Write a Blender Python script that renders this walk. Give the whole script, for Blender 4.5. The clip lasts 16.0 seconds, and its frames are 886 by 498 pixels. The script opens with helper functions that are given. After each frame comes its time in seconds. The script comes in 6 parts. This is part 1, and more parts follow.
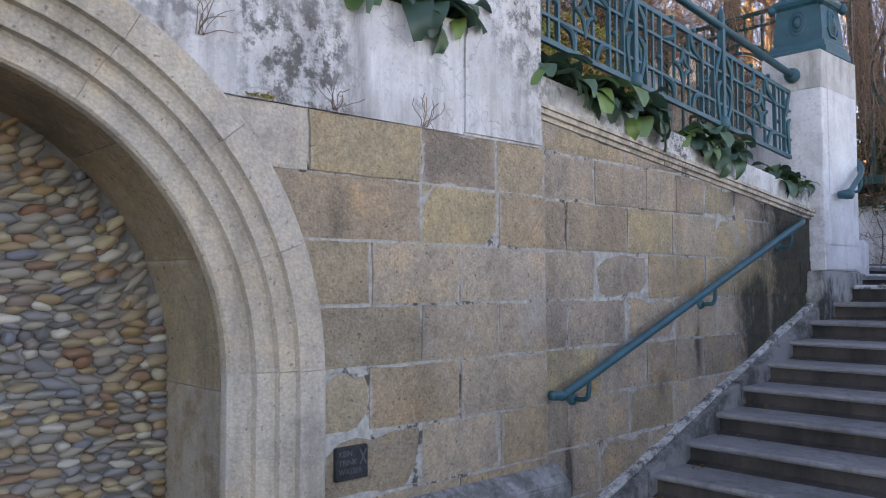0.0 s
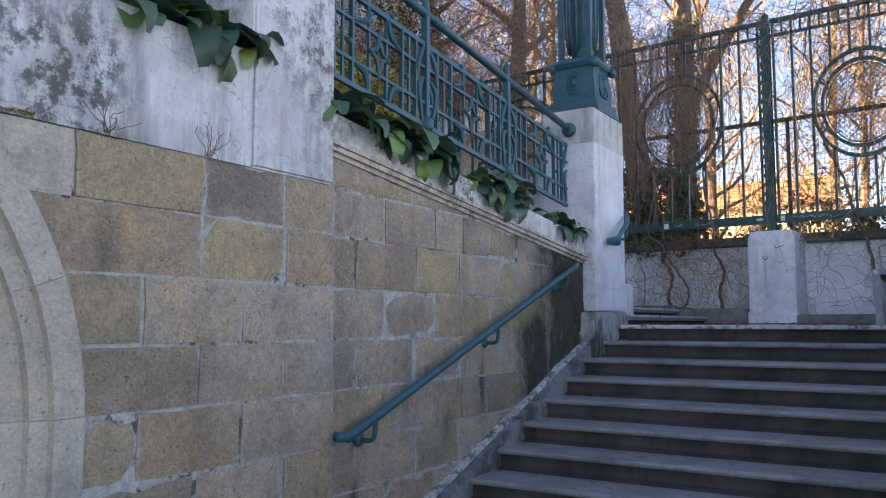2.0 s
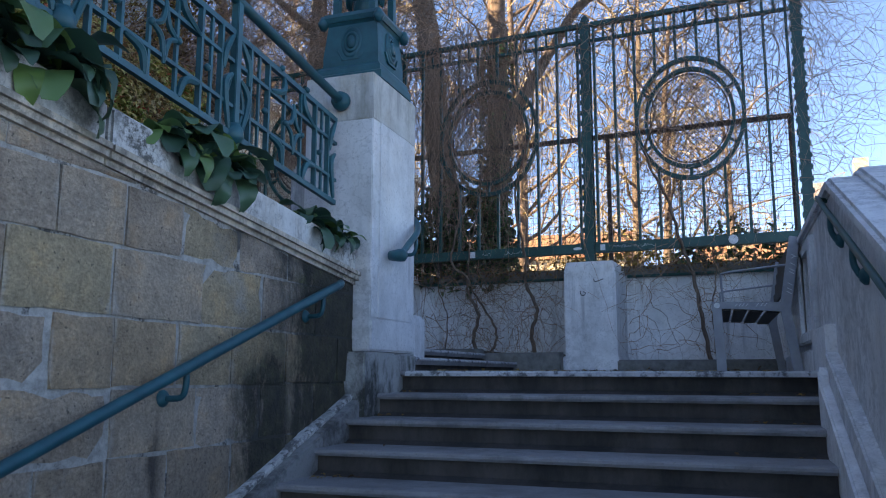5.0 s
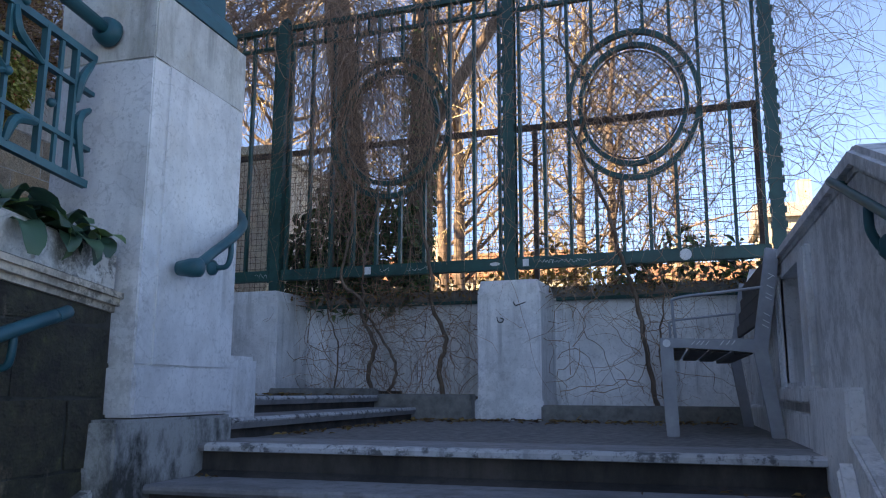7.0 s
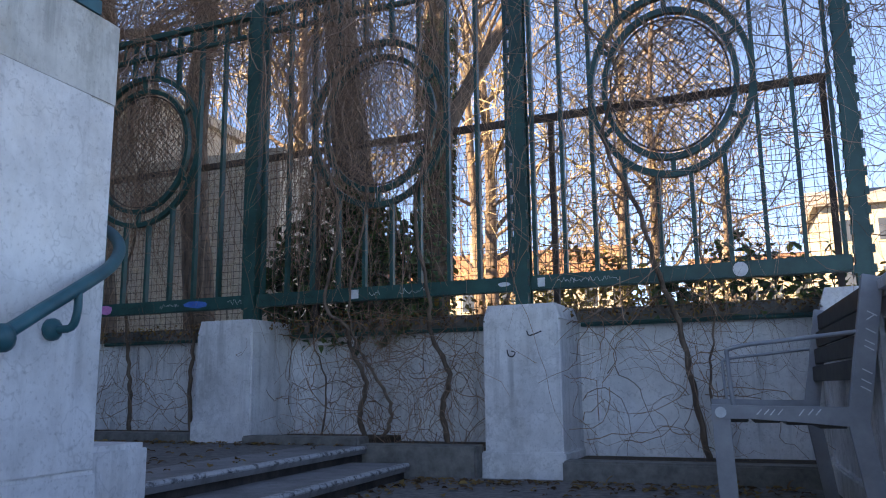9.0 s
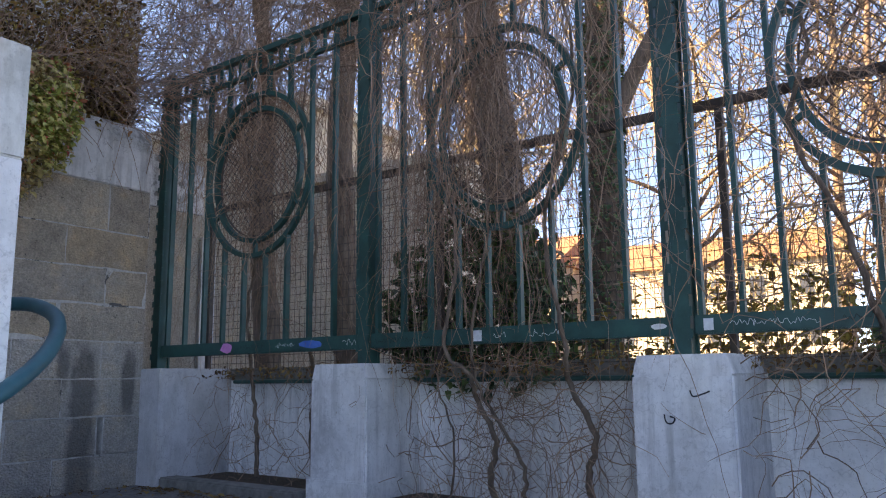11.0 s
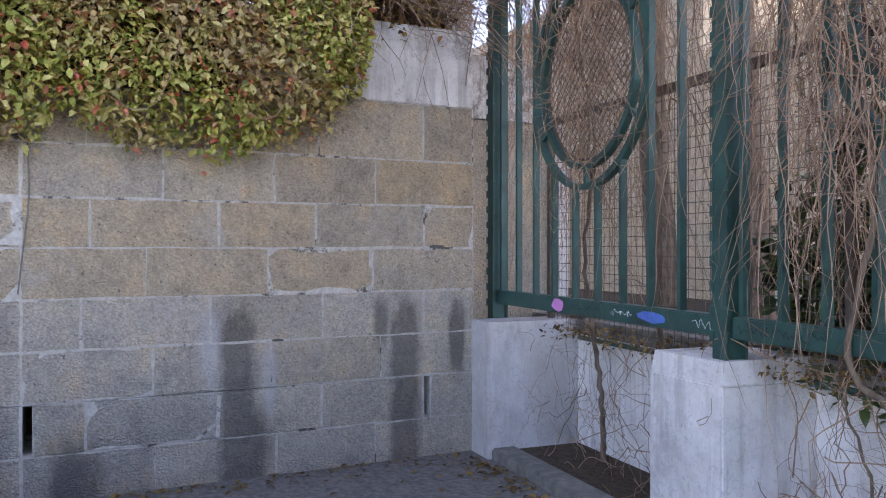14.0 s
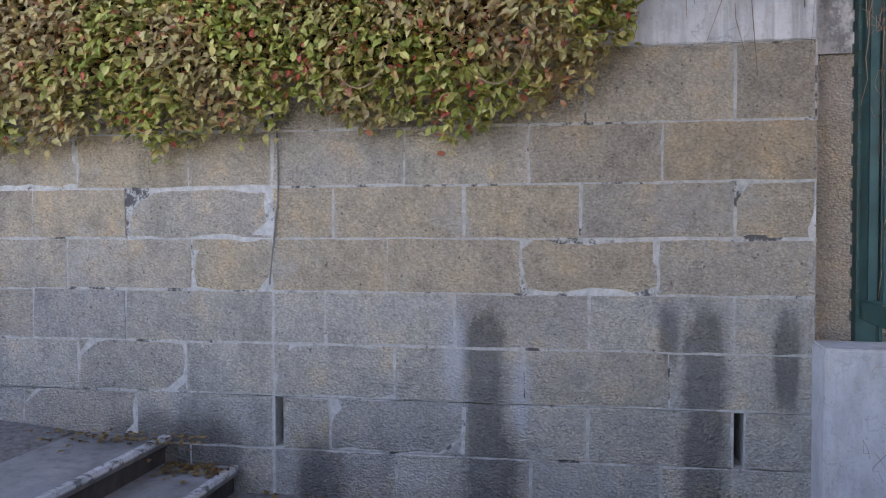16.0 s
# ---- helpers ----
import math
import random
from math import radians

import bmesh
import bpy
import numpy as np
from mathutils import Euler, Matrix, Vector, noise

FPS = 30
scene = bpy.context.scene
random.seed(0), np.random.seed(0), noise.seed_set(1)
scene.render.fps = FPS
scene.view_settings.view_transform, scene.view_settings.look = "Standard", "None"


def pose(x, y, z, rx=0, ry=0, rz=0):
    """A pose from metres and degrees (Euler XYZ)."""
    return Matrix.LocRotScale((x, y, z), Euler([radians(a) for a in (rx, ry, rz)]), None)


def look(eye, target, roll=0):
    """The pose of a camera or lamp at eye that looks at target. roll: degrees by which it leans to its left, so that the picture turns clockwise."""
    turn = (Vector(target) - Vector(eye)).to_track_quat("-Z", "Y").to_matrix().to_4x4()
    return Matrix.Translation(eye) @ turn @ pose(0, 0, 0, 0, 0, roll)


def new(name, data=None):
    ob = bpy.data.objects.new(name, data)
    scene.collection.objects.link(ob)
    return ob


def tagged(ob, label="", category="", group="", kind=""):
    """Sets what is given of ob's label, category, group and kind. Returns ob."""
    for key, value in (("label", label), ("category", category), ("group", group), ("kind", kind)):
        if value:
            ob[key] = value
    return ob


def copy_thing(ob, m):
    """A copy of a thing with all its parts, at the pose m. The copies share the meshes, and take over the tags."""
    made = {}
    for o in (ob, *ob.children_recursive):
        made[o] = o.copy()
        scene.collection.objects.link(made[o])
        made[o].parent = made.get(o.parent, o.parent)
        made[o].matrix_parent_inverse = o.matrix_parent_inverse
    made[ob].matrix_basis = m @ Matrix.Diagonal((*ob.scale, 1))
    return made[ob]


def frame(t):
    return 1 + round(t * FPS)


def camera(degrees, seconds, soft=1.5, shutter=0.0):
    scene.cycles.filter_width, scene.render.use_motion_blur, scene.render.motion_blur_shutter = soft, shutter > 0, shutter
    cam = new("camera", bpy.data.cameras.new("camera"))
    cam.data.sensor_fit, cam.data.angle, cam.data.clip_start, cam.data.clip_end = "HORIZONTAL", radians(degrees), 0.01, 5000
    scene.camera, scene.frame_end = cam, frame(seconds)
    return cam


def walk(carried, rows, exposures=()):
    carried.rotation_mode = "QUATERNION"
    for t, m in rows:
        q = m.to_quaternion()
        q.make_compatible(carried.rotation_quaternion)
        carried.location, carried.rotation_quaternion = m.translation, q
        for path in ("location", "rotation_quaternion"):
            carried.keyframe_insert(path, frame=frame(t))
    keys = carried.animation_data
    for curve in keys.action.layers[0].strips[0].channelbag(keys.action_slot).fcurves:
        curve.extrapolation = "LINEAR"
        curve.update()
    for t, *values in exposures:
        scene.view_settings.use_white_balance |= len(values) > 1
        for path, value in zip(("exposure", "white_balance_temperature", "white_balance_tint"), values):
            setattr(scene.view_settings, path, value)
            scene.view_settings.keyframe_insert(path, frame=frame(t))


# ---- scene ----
cam = camera(58.0, 16.0, 1.1)
EXPOSURES = [(0.0, 3.15, 11900, 26), (2.0, 2.8, 10200, 22), (3.5, 2.55, 9100, 19), (5.0, 2.32, 8000, 14), (7.3, 2.3, 8500, 17), (8.0, 2.3, 8500, 17), (10.5, 2.65, 9300, 20), (11.0, 2.75, 9700, 21), (13.0, 3.72, 11600, 27), (14.5, 3.83, 11700, 28), (16.0, 3.75, 11500, 26)]
PATH = [
    (0, (0.456, 1.015, 1.596), (-1.01, 2.373, 1.686), -0.2),
    (0.5, (0.458, 1.007, 1.604), (-0.906, 2.467, 1.695), -0.1),
    (1, (0.475, 0.999, 1.605), (-0.784, 2.55, 1.711), -0.1),
    (1.5, (0.479, 1.016, 1.605), (-0.683, 2.638, 1.746), -0.0),
    (2, (0.445, 1.078, 1.595), (-0.627, 2.756, 1.781), 0.0),
    (2.5, (0.362, 1.25, 1.589), (-0.629, 2.973, 1.808), 0.0),
    (3, (0.273, 1.474, 1.581), (-0.633, 3.24, 1.824), -0.0),
    (3.5, (0.213, 1.792, 1.573), (-0.62, 3.592, 1.835), -0.0),
    (4, (0.098, 2.173, 1.555), (-0.677, 3.995, 1.84), -0.0),
    (4.5, (0.003, 2.579, 1.568), (-0.723, 4.418, 1.868), 0.0),
    (5, (-0.066, 3.045, 1.57), (-0.727, 4.908, 1.877), 0.1),
    (5.2, (-0.1, 3.232, 1.556), (-0.738, 5.102, 1.867), 0.1),
    (7.3, (-0.105, 4.995, 1.828), (-0.635, 6.892, 2.18), 0.2),
    (7.5, (-0.090, 5.122, 1.845), (-0.612, 7.021, 2.196), 0.2),
    (8, (-0.144, 5.434, 2.046), (-0.645, 7.344, 2.363), 0.2),
    (8.2, (-0.158, 5.546, 2.075), (-0.672, 7.451, 2.393), 0.0),
    (10.3, (-0.005, 6.661, 2.381), (-0.914, 8.405, 2.744), -0.8),
    (10.5, (-0.048, 6.787, 2.439), (-0.995, 8.513, 2.793), -0.8),
    (11, (-0.117, 7.081, 2.584), (-1.2, 8.73, 2.907), -0.6),
    (11.5, (-0.205, 7.31, 2.671), (-1.42, 8.872, 2.953), -0.2),
    (12, (-0.32, 7.587, 2.778), (-1.7, 9.018, 2.998), 0.0),
    (12.5, (-0.39, 7.871, 2.891), (-1.916, 9.154, 3.05), 0.0),
    (13, (-0.465, 8.152, 3.008), (-2.104, 9.294, 3.111), 0.1),
    (13.5, (-0.677, 8.436, 3.106), (-2.4, 9.451, 3.149), 0.2),
    (14, (-0.864, 8.665, 3.213), (-2.667, 9.53, 3.209), -0.0),
    (14.5, (-1.015, 9.006, 3.227), (-2.914, 9.63, 3.198), -0.1),
    (15, (-1.208, 9.436, 3.259), (-3.185, 9.734, 3.203), -0.1),
    (15.5, (-1.421, 9.827, 3.302), (-3.42, 9.82, 3.232), -0.0),
    (16, (-1.668, 10.184, 3.266), (-3.637, 9.839, 3.214), -0.1),
]
walk(cam, [(t, look(eye, target, roll)) for t, eye, target, roll in PATH], EXPOSURES)

# ---- light ----
world = bpy.data.worlds.new("sky")
scene.world = world
world.use_nodes = True
wn = world.node_tree.nodes
sky = wn.new("ShaderNodeTexSky")
sky.sky_type = 'NISHITA'
sky.sun_disc = False
SUN_EL, SUN_AZ = 27.0, 226.0          # height, and compass way it comes from (from +y, clockwise)
sky.sun_elevation, sky.sun_rotation = radians(SUN_EL), radians(SUN_AZ)
sky.air_density, sky.dust_density, sky.ozone_density, sky.altitude = 0.7, 0.0, 4.0, 2500
world.node_tree.links.new(sky.outputs[0], wn["Background"].inputs[0])
wn["Background"].inputs[1].default_value = 0.105
sun = new("sun", bpy.data.lights.new("sun", 'SUN'))
sun.data.energy, sun.data.angle, sun.data.color = 5.0, radians(0.6), (1.0, 0.86, 0.66)
sx, sy = math.sin(radians(SUN_AZ)), math.cos(radians(SUN_AZ))
sun.matrix_world = look((sx * 40, sy * 40, 40 * math.tan(radians(SUN_EL))), (0, 0, 0))

# ---- materials ----
def nodes_of(name):
    m = bpy.data.materials.new(name)
    m.use_nodes = True
    t = m.node_tree
    return m, t, t.nodes["Principled BSDF"]


def ramp(t, src, stops):
    r = t.nodes.new("ShaderNodeValToRGB")
    while len(r.color_ramp.elements) < len(stops):
        r.color_ramp.elements.new(0.5)
    for e, (p, c) in zip(r.color_ramp.elements, stops):
        e.position, e.color = p, (*c, 1) if len(c) == 3 else c
    t.links.new(src, r.inputs[0])
    return r.outputs[0]


def tex(t, scale, detail=5, rough=0.6, stretch=(1, 1, 1), shift=None, coords="Object", kind="noise"):
    tc = t.nodes.new("ShaderNodeTexCoord") if coords != "World" else t.nodes.new("ShaderNodeNewGeometry")
    mp = t.nodes.new("ShaderNodeMapping")
    mp.inputs[3].default_value = stretch
    t.links.new(tc.outputs[coords if coords != "World" else "Position"], mp.inputs[0])
    if shift is not None:
        t.links.new(shift, mp.inputs[1])
    n = t.nodes.new("ShaderNodeTexNoise" if kind == "noise" else "ShaderNodeTexVoronoi")
    n.inputs["Scale"].default_value = scale
    if kind == "noise":
        n.inputs["Detail"].default_value, n.inputs["Roughness"].default_value = detail, rough
        t.links.new(mp.outputs[0], n.inputs["Vector"])
        return n.outputs[0]
    t.links.new(mp.outputs[0], n.inputs["Vector"])
    return n.outputs["Distance"]


def mix(t, fac, a, b, how='MIX'):
    m = t.nodes.new("ShaderNodeMix")
    m.data_type, m.blend_type = 'RGBA', how
    for sock, v in ((m.inputs[0], fac), (m.inputs[6], a), (m.inputs[7], b)):
        if isinstance(v, (int, float)):
            sock.default_value = v
        elif isinstance(v, tuple):
            sock.default_value = (*v, 1)
        else:
            t.links.new(v, sock)
    return m.outputs[2]


def bump(t, p, height, strength=0.4, dist=0.02):
    b = t.nodes.new("ShaderNodeBump")
    b.inputs["Strength"].default_value, b.inputs["Distance"].default_value = strength, dist
    t.links.new(height, b.inputs["Height"])
    t.links.new(b.outputs[0], p.inputs["Normal"])


def rnd(t):
    return t.nodes.new("ShaderNodeObjectInfo").outputs["Random"]


def island(t):
    return t.nodes.new("ShaderNodeNewGeometry").outputs["Random Per Island"]


def streaks(t, runs, jitter, wobble=0.1, crisp=0.8, edge=0.95):
    """Stains of known place on a wall: middle along y, half width, top and bottom heights, with a ragged edge."""
    pos = t.nodes.new("ShaderNodeSeparateXYZ")
    t.links.new(t.nodes.new("ShaderNodeNewGeometry").outputs["Position"], pos.inputs[0])

    def calc(op, a, b=0.0, c=0.0):
        n = t.nodes.new("ShaderNodeMath")
        n.operation = op
        n.use_clamp = op == 'MULTIPLY_ADD'
        for sock, v in zip(n.inputs, (a, b, c)):
            if isinstance(v, float):
                sock.default_value = v
            else:
                t.links.new(v, sock)
        return n.outputs[0]
    wob = calc('MULTIPLY', calc('SUBTRACT', jitter, 0.5), float(wobble))
    total = None
    for yc, half, top, bottom in runs:
        d = calc('ABSOLUTE', calc('SUBTRACT', calc('ADD', pos.outputs[1], wob), float(yc)))
        side = calc('MULTIPLY_ADD', d, -1.0 / (half * edge), 1.0 / edge)
        up = calc('MULTIPLY_ADD', calc('SUBTRACT', calc('ADD', pos.outputs[2], wob), float(top)), -4.0, 0.0)
        dn = calc('MULTIPLY_ADD', calc('SUBTRACT', pos.outputs[2], float(bottom)), 3.0, 0.0)
        s = calc('MULTIPLY', calc('MULTIPLY', side, up), dn)
        total = s if total is None else calc('MAXIMUM', total, s)
    drip = tex(t, 9.0, 6, 0.7, (1, 1, 0.22), coords="World")
    both = calc('ADD', calc('MULTIPLY', jitter, 0.5), calc('MULTIPLY', drip, 0.5))
    worn = calc('MULTIPLY_ADD', calc('ADD', both, calc('MULTIPLY', total, 0.22)), 4.5, -1.9)
    return calc('MULTIPLY', calc('MULTIPLY_ADD', total, 1.6, 0.0), calc('MULTIPLY', worn, float(crisp)))


def turned(t, rand_out, scale, stretch, seed=1.0):
    """Pick marks: stretched noise turned another way on every block."""
    m1 = t.nodes.new("ShaderNodeMath")
    m1.operation = 'MULTIPLY'
    t.links.new(rand_out, m1.inputs[0])
    m1.inputs[1].default_value = 37.0 * seed
    cx = t.nodes.new("ShaderNodeCombineXYZ")
    t.links.new(m1.outputs[0], cx.inputs[0])
    mp = t.nodes.new("ShaderNodeMapping")
    t.links.new(t.nodes.new("ShaderNodeNewGeometry").outputs["Position"], mp.inputs[0])
    t.links.new(cx.outputs[0], mp.inputs[2])
    mp2 = t.nodes.new("ShaderNodeMapping")
    mp2.inputs[3].default_value = stretch
    t.links.new(mp.outputs[0], mp2.inputs[0])
    n = t.nodes.new("ShaderNodeTexNoise")
    n.inputs["Scale"].default_value, n.inputs["Detail"].default_value, n.inputs["Roughness"].default_value = scale, 4, 0.65
    t.links.new(mp2.outputs[0], n.inputs["Vector"])
    return n.outputs[0]


def stone_mat(name, stops, stain=0.5, grain=28.0, depth=0.014, rand=rnd, dark=(0.035, 0.033, 0.03), stain_span=(0.55, 0.75), runs_at=(), speck=0.5, smear=0.0, pale_at=(), moss_at=(), wobble=0.1, peck_amt=0.25):
    """Rough-picked ashlar: a colour for each block, blotches, pick marks and pits with relief shading put into the
    colour, lime smeared over the edges, run-off stains.
    """
    m, t, p = nodes_of(name)
    ro = rand(t)
    base = ramp(t, ro, stops)
    blotch = tex(t, 4.5, 5, 0.65, coords="World")
    base = mix(t, 0.6, base, ramp(t, blotch, [(0.3, (0.30, 0.29, 0.285)), (0.45, (0.46, 0.45, 0.44)), (0.58, (0.56, 0.52, 0.47)), (0.72, (0.78, 0.62, 0.44))]), 'OVERLAY')
    # Relief shading is put into the colour: hollows darkened, high spots lightened.
    marks = turned(t, ro, 27.0, (1, 0.72, 1.15))
    base = mix(t, speck * 0.65, base, ramp(t, marks, [(0.32, (0.33, 0.33, 0.33)), (0.48, (0.5, 0.5, 0.5)), (0.7, (0.66, 0.66, 0.66))]), 'OVERLAY')
    fine = tex(t, grain, 8, 0.75, coords="World")
    base = mix(t, speck * 0.75, base, ramp(t, fine, [(0.32, (0.2, 0.2, 0.2)), (0.5, (0.5, 0.5, 0.5)), (0.68, (0.78, 0.78, 0.78))]), 'OVERLAY')
    peck = tex(t, 78.0, stretch=(1, 0.8, 1.1), coords="World", kind="voronoi")
    base = mix(t, peck_amt, base, ramp(t, peck, [(0.05, (0.66, 0.66, 0.66)), (0.4, (0.52, 0.52, 0.52)), (0.75, (0.30, 0.30, 0.30))]), 'OVERLAY')
    # Pits are coloured dark in place of the shade in them.
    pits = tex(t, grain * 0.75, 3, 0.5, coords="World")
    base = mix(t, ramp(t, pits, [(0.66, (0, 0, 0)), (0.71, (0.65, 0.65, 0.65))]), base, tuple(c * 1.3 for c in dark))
    if smear:
        tc = t.nodes.new("ShaderNodeTexCoord")
        sp = t.nodes.new("ShaderNodeSeparateXYZ")
        t.links.new(tc.outputs["Generated"], sp.inputs[0])

        def op(kind, a, b):
            n = t.nodes.new("ShaderNodeMath")
            n.operation = kind
            for s, v in zip(n.inputs, (a, b)):
                if isinstance(v, float):
                    s.default_value = v
                else:
                    t.links.new(v, s)
            return n.outputs[0]
        ey = op('ABSOLUTE', op('SUBTRACT', sp.outputs[1], 0.5), 0.0)
        ez = op('SUBTRACT', op('ABSOLUTE', op('SUBTRACT', sp.outputs[2], 0.5), 0.0), 0.025)
        e = op('MAXIMUM', ey, ez)
        rag = tex(t, 7.0, 6, 0.7, coords="World")
        e = op('ADD', e, op('MULTIPLY', op('SUBTRACT', rag, 0.5), 0.3))
        base = mix(t, ramp(t, e, [(0.468, (0, 0, 0)), (0.51, (smear, smear, smear))]), base, (0.60, 0.58, 0.545))
    lime = tex(t, 1.7, 7, 0.75, coords="World")
    base = mix(t, ramp(t, lime, [(0.55, (0, 0, 0)), (0.68, (0.45, 0.45, 0.45))]), base, (0.46, 0.445, 0.42))
    runs = tex(t, 1.5, 6, 0.65, (1.6, 1.6, 0.35), coords="World")
    lim = ramp(t, runs, [(stain_span[0], (0, 0, 0)), (stain_span[1], (stain, stain, stain))])
    base = mix(t, lim, base, dark)
    jit = tex(t, 8.0, 7, 0.75, (1, 1, 0.6), coords="World")
    if pale_at:
        base = mix(t, streaks(t, pale_at, jit, wobble, 0.5), base, (0.50, 0.51, 0.54))
    if runs_at:
        base = mix(t, streaks(t, runs_at, jit, wobble, 0.8 if wobble > 0.05 else 0.62, 0.95 if wobble > 0.05 else 0.7), base, dark)
    if moss_at:
        moss = ramp(t, tex(t, 11.0, 5, 0.7, coords="World"), [(0.4, (0.016, 0.016, 0.014)), (0.6, (0.045, 0.05, 0.028)), (0.75, (0.10, 0.115, 0.04))])
        base = mix(t, streaks(t, moss_at, jit, 0.35, 0.92), base, moss)
    t.links.new(base, p.inputs["Base Color"])
    p.inputs["Roughness"].default_value = 0.92
    h2 = tex(t, 9.0, 3, 0.5, coords="World")
    hh = mix(t, 0.3, mix(t, peck_amt * 0.9, mix(t, 0.4, marks, fine), ramp(t, peck, [(0.0, (1, 1, 1)), (0.8, (0, 0, 0))])), h2)
    bump(t, p, hh, 1.0, depth * 3.0)
    return m


def plaster_mat(name, col, stain=0.55, streak=(2.2, 2.2, 0.3), lo=0.5, hi=0.72, dark=(0.16, 0.155, 0.15), rough=0.85, grime=0.0, runs_at=(), crack=0.0, tan=0.0):
    """Old limewash: cloudy tone, thin rain streaks, speckled grime, hair cracks and patches gone tan."""
    m, t, p = nodes_of(name)
    a = tex(t, 2.6, 7, 0.7, coords="World")
    base = ramp(t, a, [(0.3, tuple(c * 0.72 for c in col)), (0.55, col), (0.75, tuple(min(0.9, c * 1.1) for c in col))])
    if tan:
        w = tex(t, 3.3, 6, 0.72, (1, 1, 0.6), coords="World")
        base = mix(t, ramp(t, w, [(0.5, (0, 0, 0)), (0.64, (tan, tan, tan))]), base, (col[0] * 0.72, col[1] * 0.62, col[2] * 0.5))
    s = tex(t, 2.4, 7, 0.7, streak, coords="World")
    base = mix(t, ramp(t, s, [(lo, (0, 0, 0)), (hi, (stain, stain, stain))]), base, dark)
    thin = tex(t, 14.0, 5, 0.65, (1, 1, 0.06), coords="World")
    zone = tex(t, 1.1, 3, 0.5, coords="World")
    both0 = t.nodes.new("ShaderNodeMath")
    both0.operation = 'MULTIPLY'
    t.links.new(ramp(t, thin, [(0.5, (0, 0, 0)), (0.66, (0.6, 0.6, 0.6))]), both0.inputs[0])
    t.links.new(ramp(t, zone, [(0.42, (0, 0, 0)), (0.6, (1, 1, 1))]), both0.inputs[1])
    base = mix(t, both0.outputs[0], base, tuple(c * 0.38 for c in col))
    f = tex(t, 55.0, 6, 0.75, coords="World")
    base = mix(t, ramp(t, f, [(0.54, (0, 0, 0)), (0.68, (0.55, 0.55, 0.55))]), base, tuple(c * 0.42 for c in col))
    if grime:
        g1 = tex(t, 13.0, 7, 0.78, coords="World")
        g2 = tex(t, 1.3, 4, 0.6, (1, 1, 0.7), coords="World")
        both = t.nodes.new("ShaderNodeMath")
        both.operation = 'MULTIPLY'
        t.links.new(ramp(t, g1, [(0.46, (0, 0, 0)), (0.56, (1, 1, 1))]), both.inputs[0])
        t.links.new(ramp(t, g2, [(0.44, (0, 0, 0)), (0.62, (grime, grime, grime))]), both.inputs[1])
        base = mix(t, both.outputs[0], base, dark)
    if runs_at:
        base = mix(t, streaks(t, runs_at, tex(t, 8.0, 7, 0.75, (1, 1, 0.5), coords="World"), 0.2), base, dark)
    if crack:
        wv = tex(t, 2.2, 4, 0.6, coords="World")
        n = t.nodes.new("ShaderNodeMath")
        n.operation = 'ABSOLUTE'
        n2 = t.nodes.new("ShaderNodeMath")
        n2.operation = 'SUBTRACT'
        t.links.new(wv, n2.inputs[0])
        n2.inputs[1].default_value = 0.5
        t.links.new(n2.outputs[0], n.inputs[0])
        base = mix(t, ramp(t, n.outputs[0], [(0.0, (crack, crack, crack)), (0.006, (0, 0, 0))]), base, tuple(c * 0.3 for c in col))
    t.links.new(base, p.inputs["Base Color"])
    p.inputs["Roughness"].default_value = rough
    bump(t, p, mix(t, 0.4, f, a), 0.5, 0.008)
    return m


def plain_mat(name, lo, hi, scale=12.0, rough=0.7, b=0.3, dist=0.004, stretch=(1, 1, 1), metal=0.0, rand=None, tint=0.0):
    m, t, p = nodes_of(name)
    n = tex(t, scale, 6, 0.65, stretch, coords="World")
    base = ramp(t, n, [(0.32, lo), (0.68, hi)])
    if rand:
        base = mix(t, tint, base, ramp(t, rand(t), [(0, tuple(c * 0.5 for c in lo)), (1, tuple(min(1, c * 1.5) for c in hi))]))
    t.links.new(base, p.inputs["Base Color"])
    p.inputs["Roughness"].default_value, p.inputs["Metallic"].default_value = rough, metal
    bump(t, p, n, b, dist)
    return m


def leaf_mat(name, stops, rough=0.55, spec=0.3, rand=island, patch=None):
    m, t, p = nodes_of(name)
    col = ramp(t, rand(t), stops)
    if patch:
        spot = tex(t, 1.6, 4, 0.65, coords="World")
        col = mix(t, ramp(t, spot, [(0.46, (0, 0, 0)), (0.56, (0.9, 0.9, 0.9))]), col, ramp(t, rand(t), patch))
    t.links.new(col, p.inputs["Base Color"])
    p.inputs["Roughness"].default_value = rough
    p.inputs["Specular IOR Level"].default_value = spec
    p.inputs["Subsurface Weight"].default_value = 0.0
    tr = t.nodes.new("ShaderNodeBsdfTranslucent")
    t.links.new(col, tr.inputs[0])
    ms = t.nodes.new("ShaderNodeMixShader")
    ms.inputs[0].default_value = 0.25
    t.links.new(p.outputs[0], ms.inputs[1])
    t.links.new(tr.outputs[0], ms.inputs[2])
    t.links.new(ms.outputs[0], t.nodes["Material Output"].inputs[0])
    return m


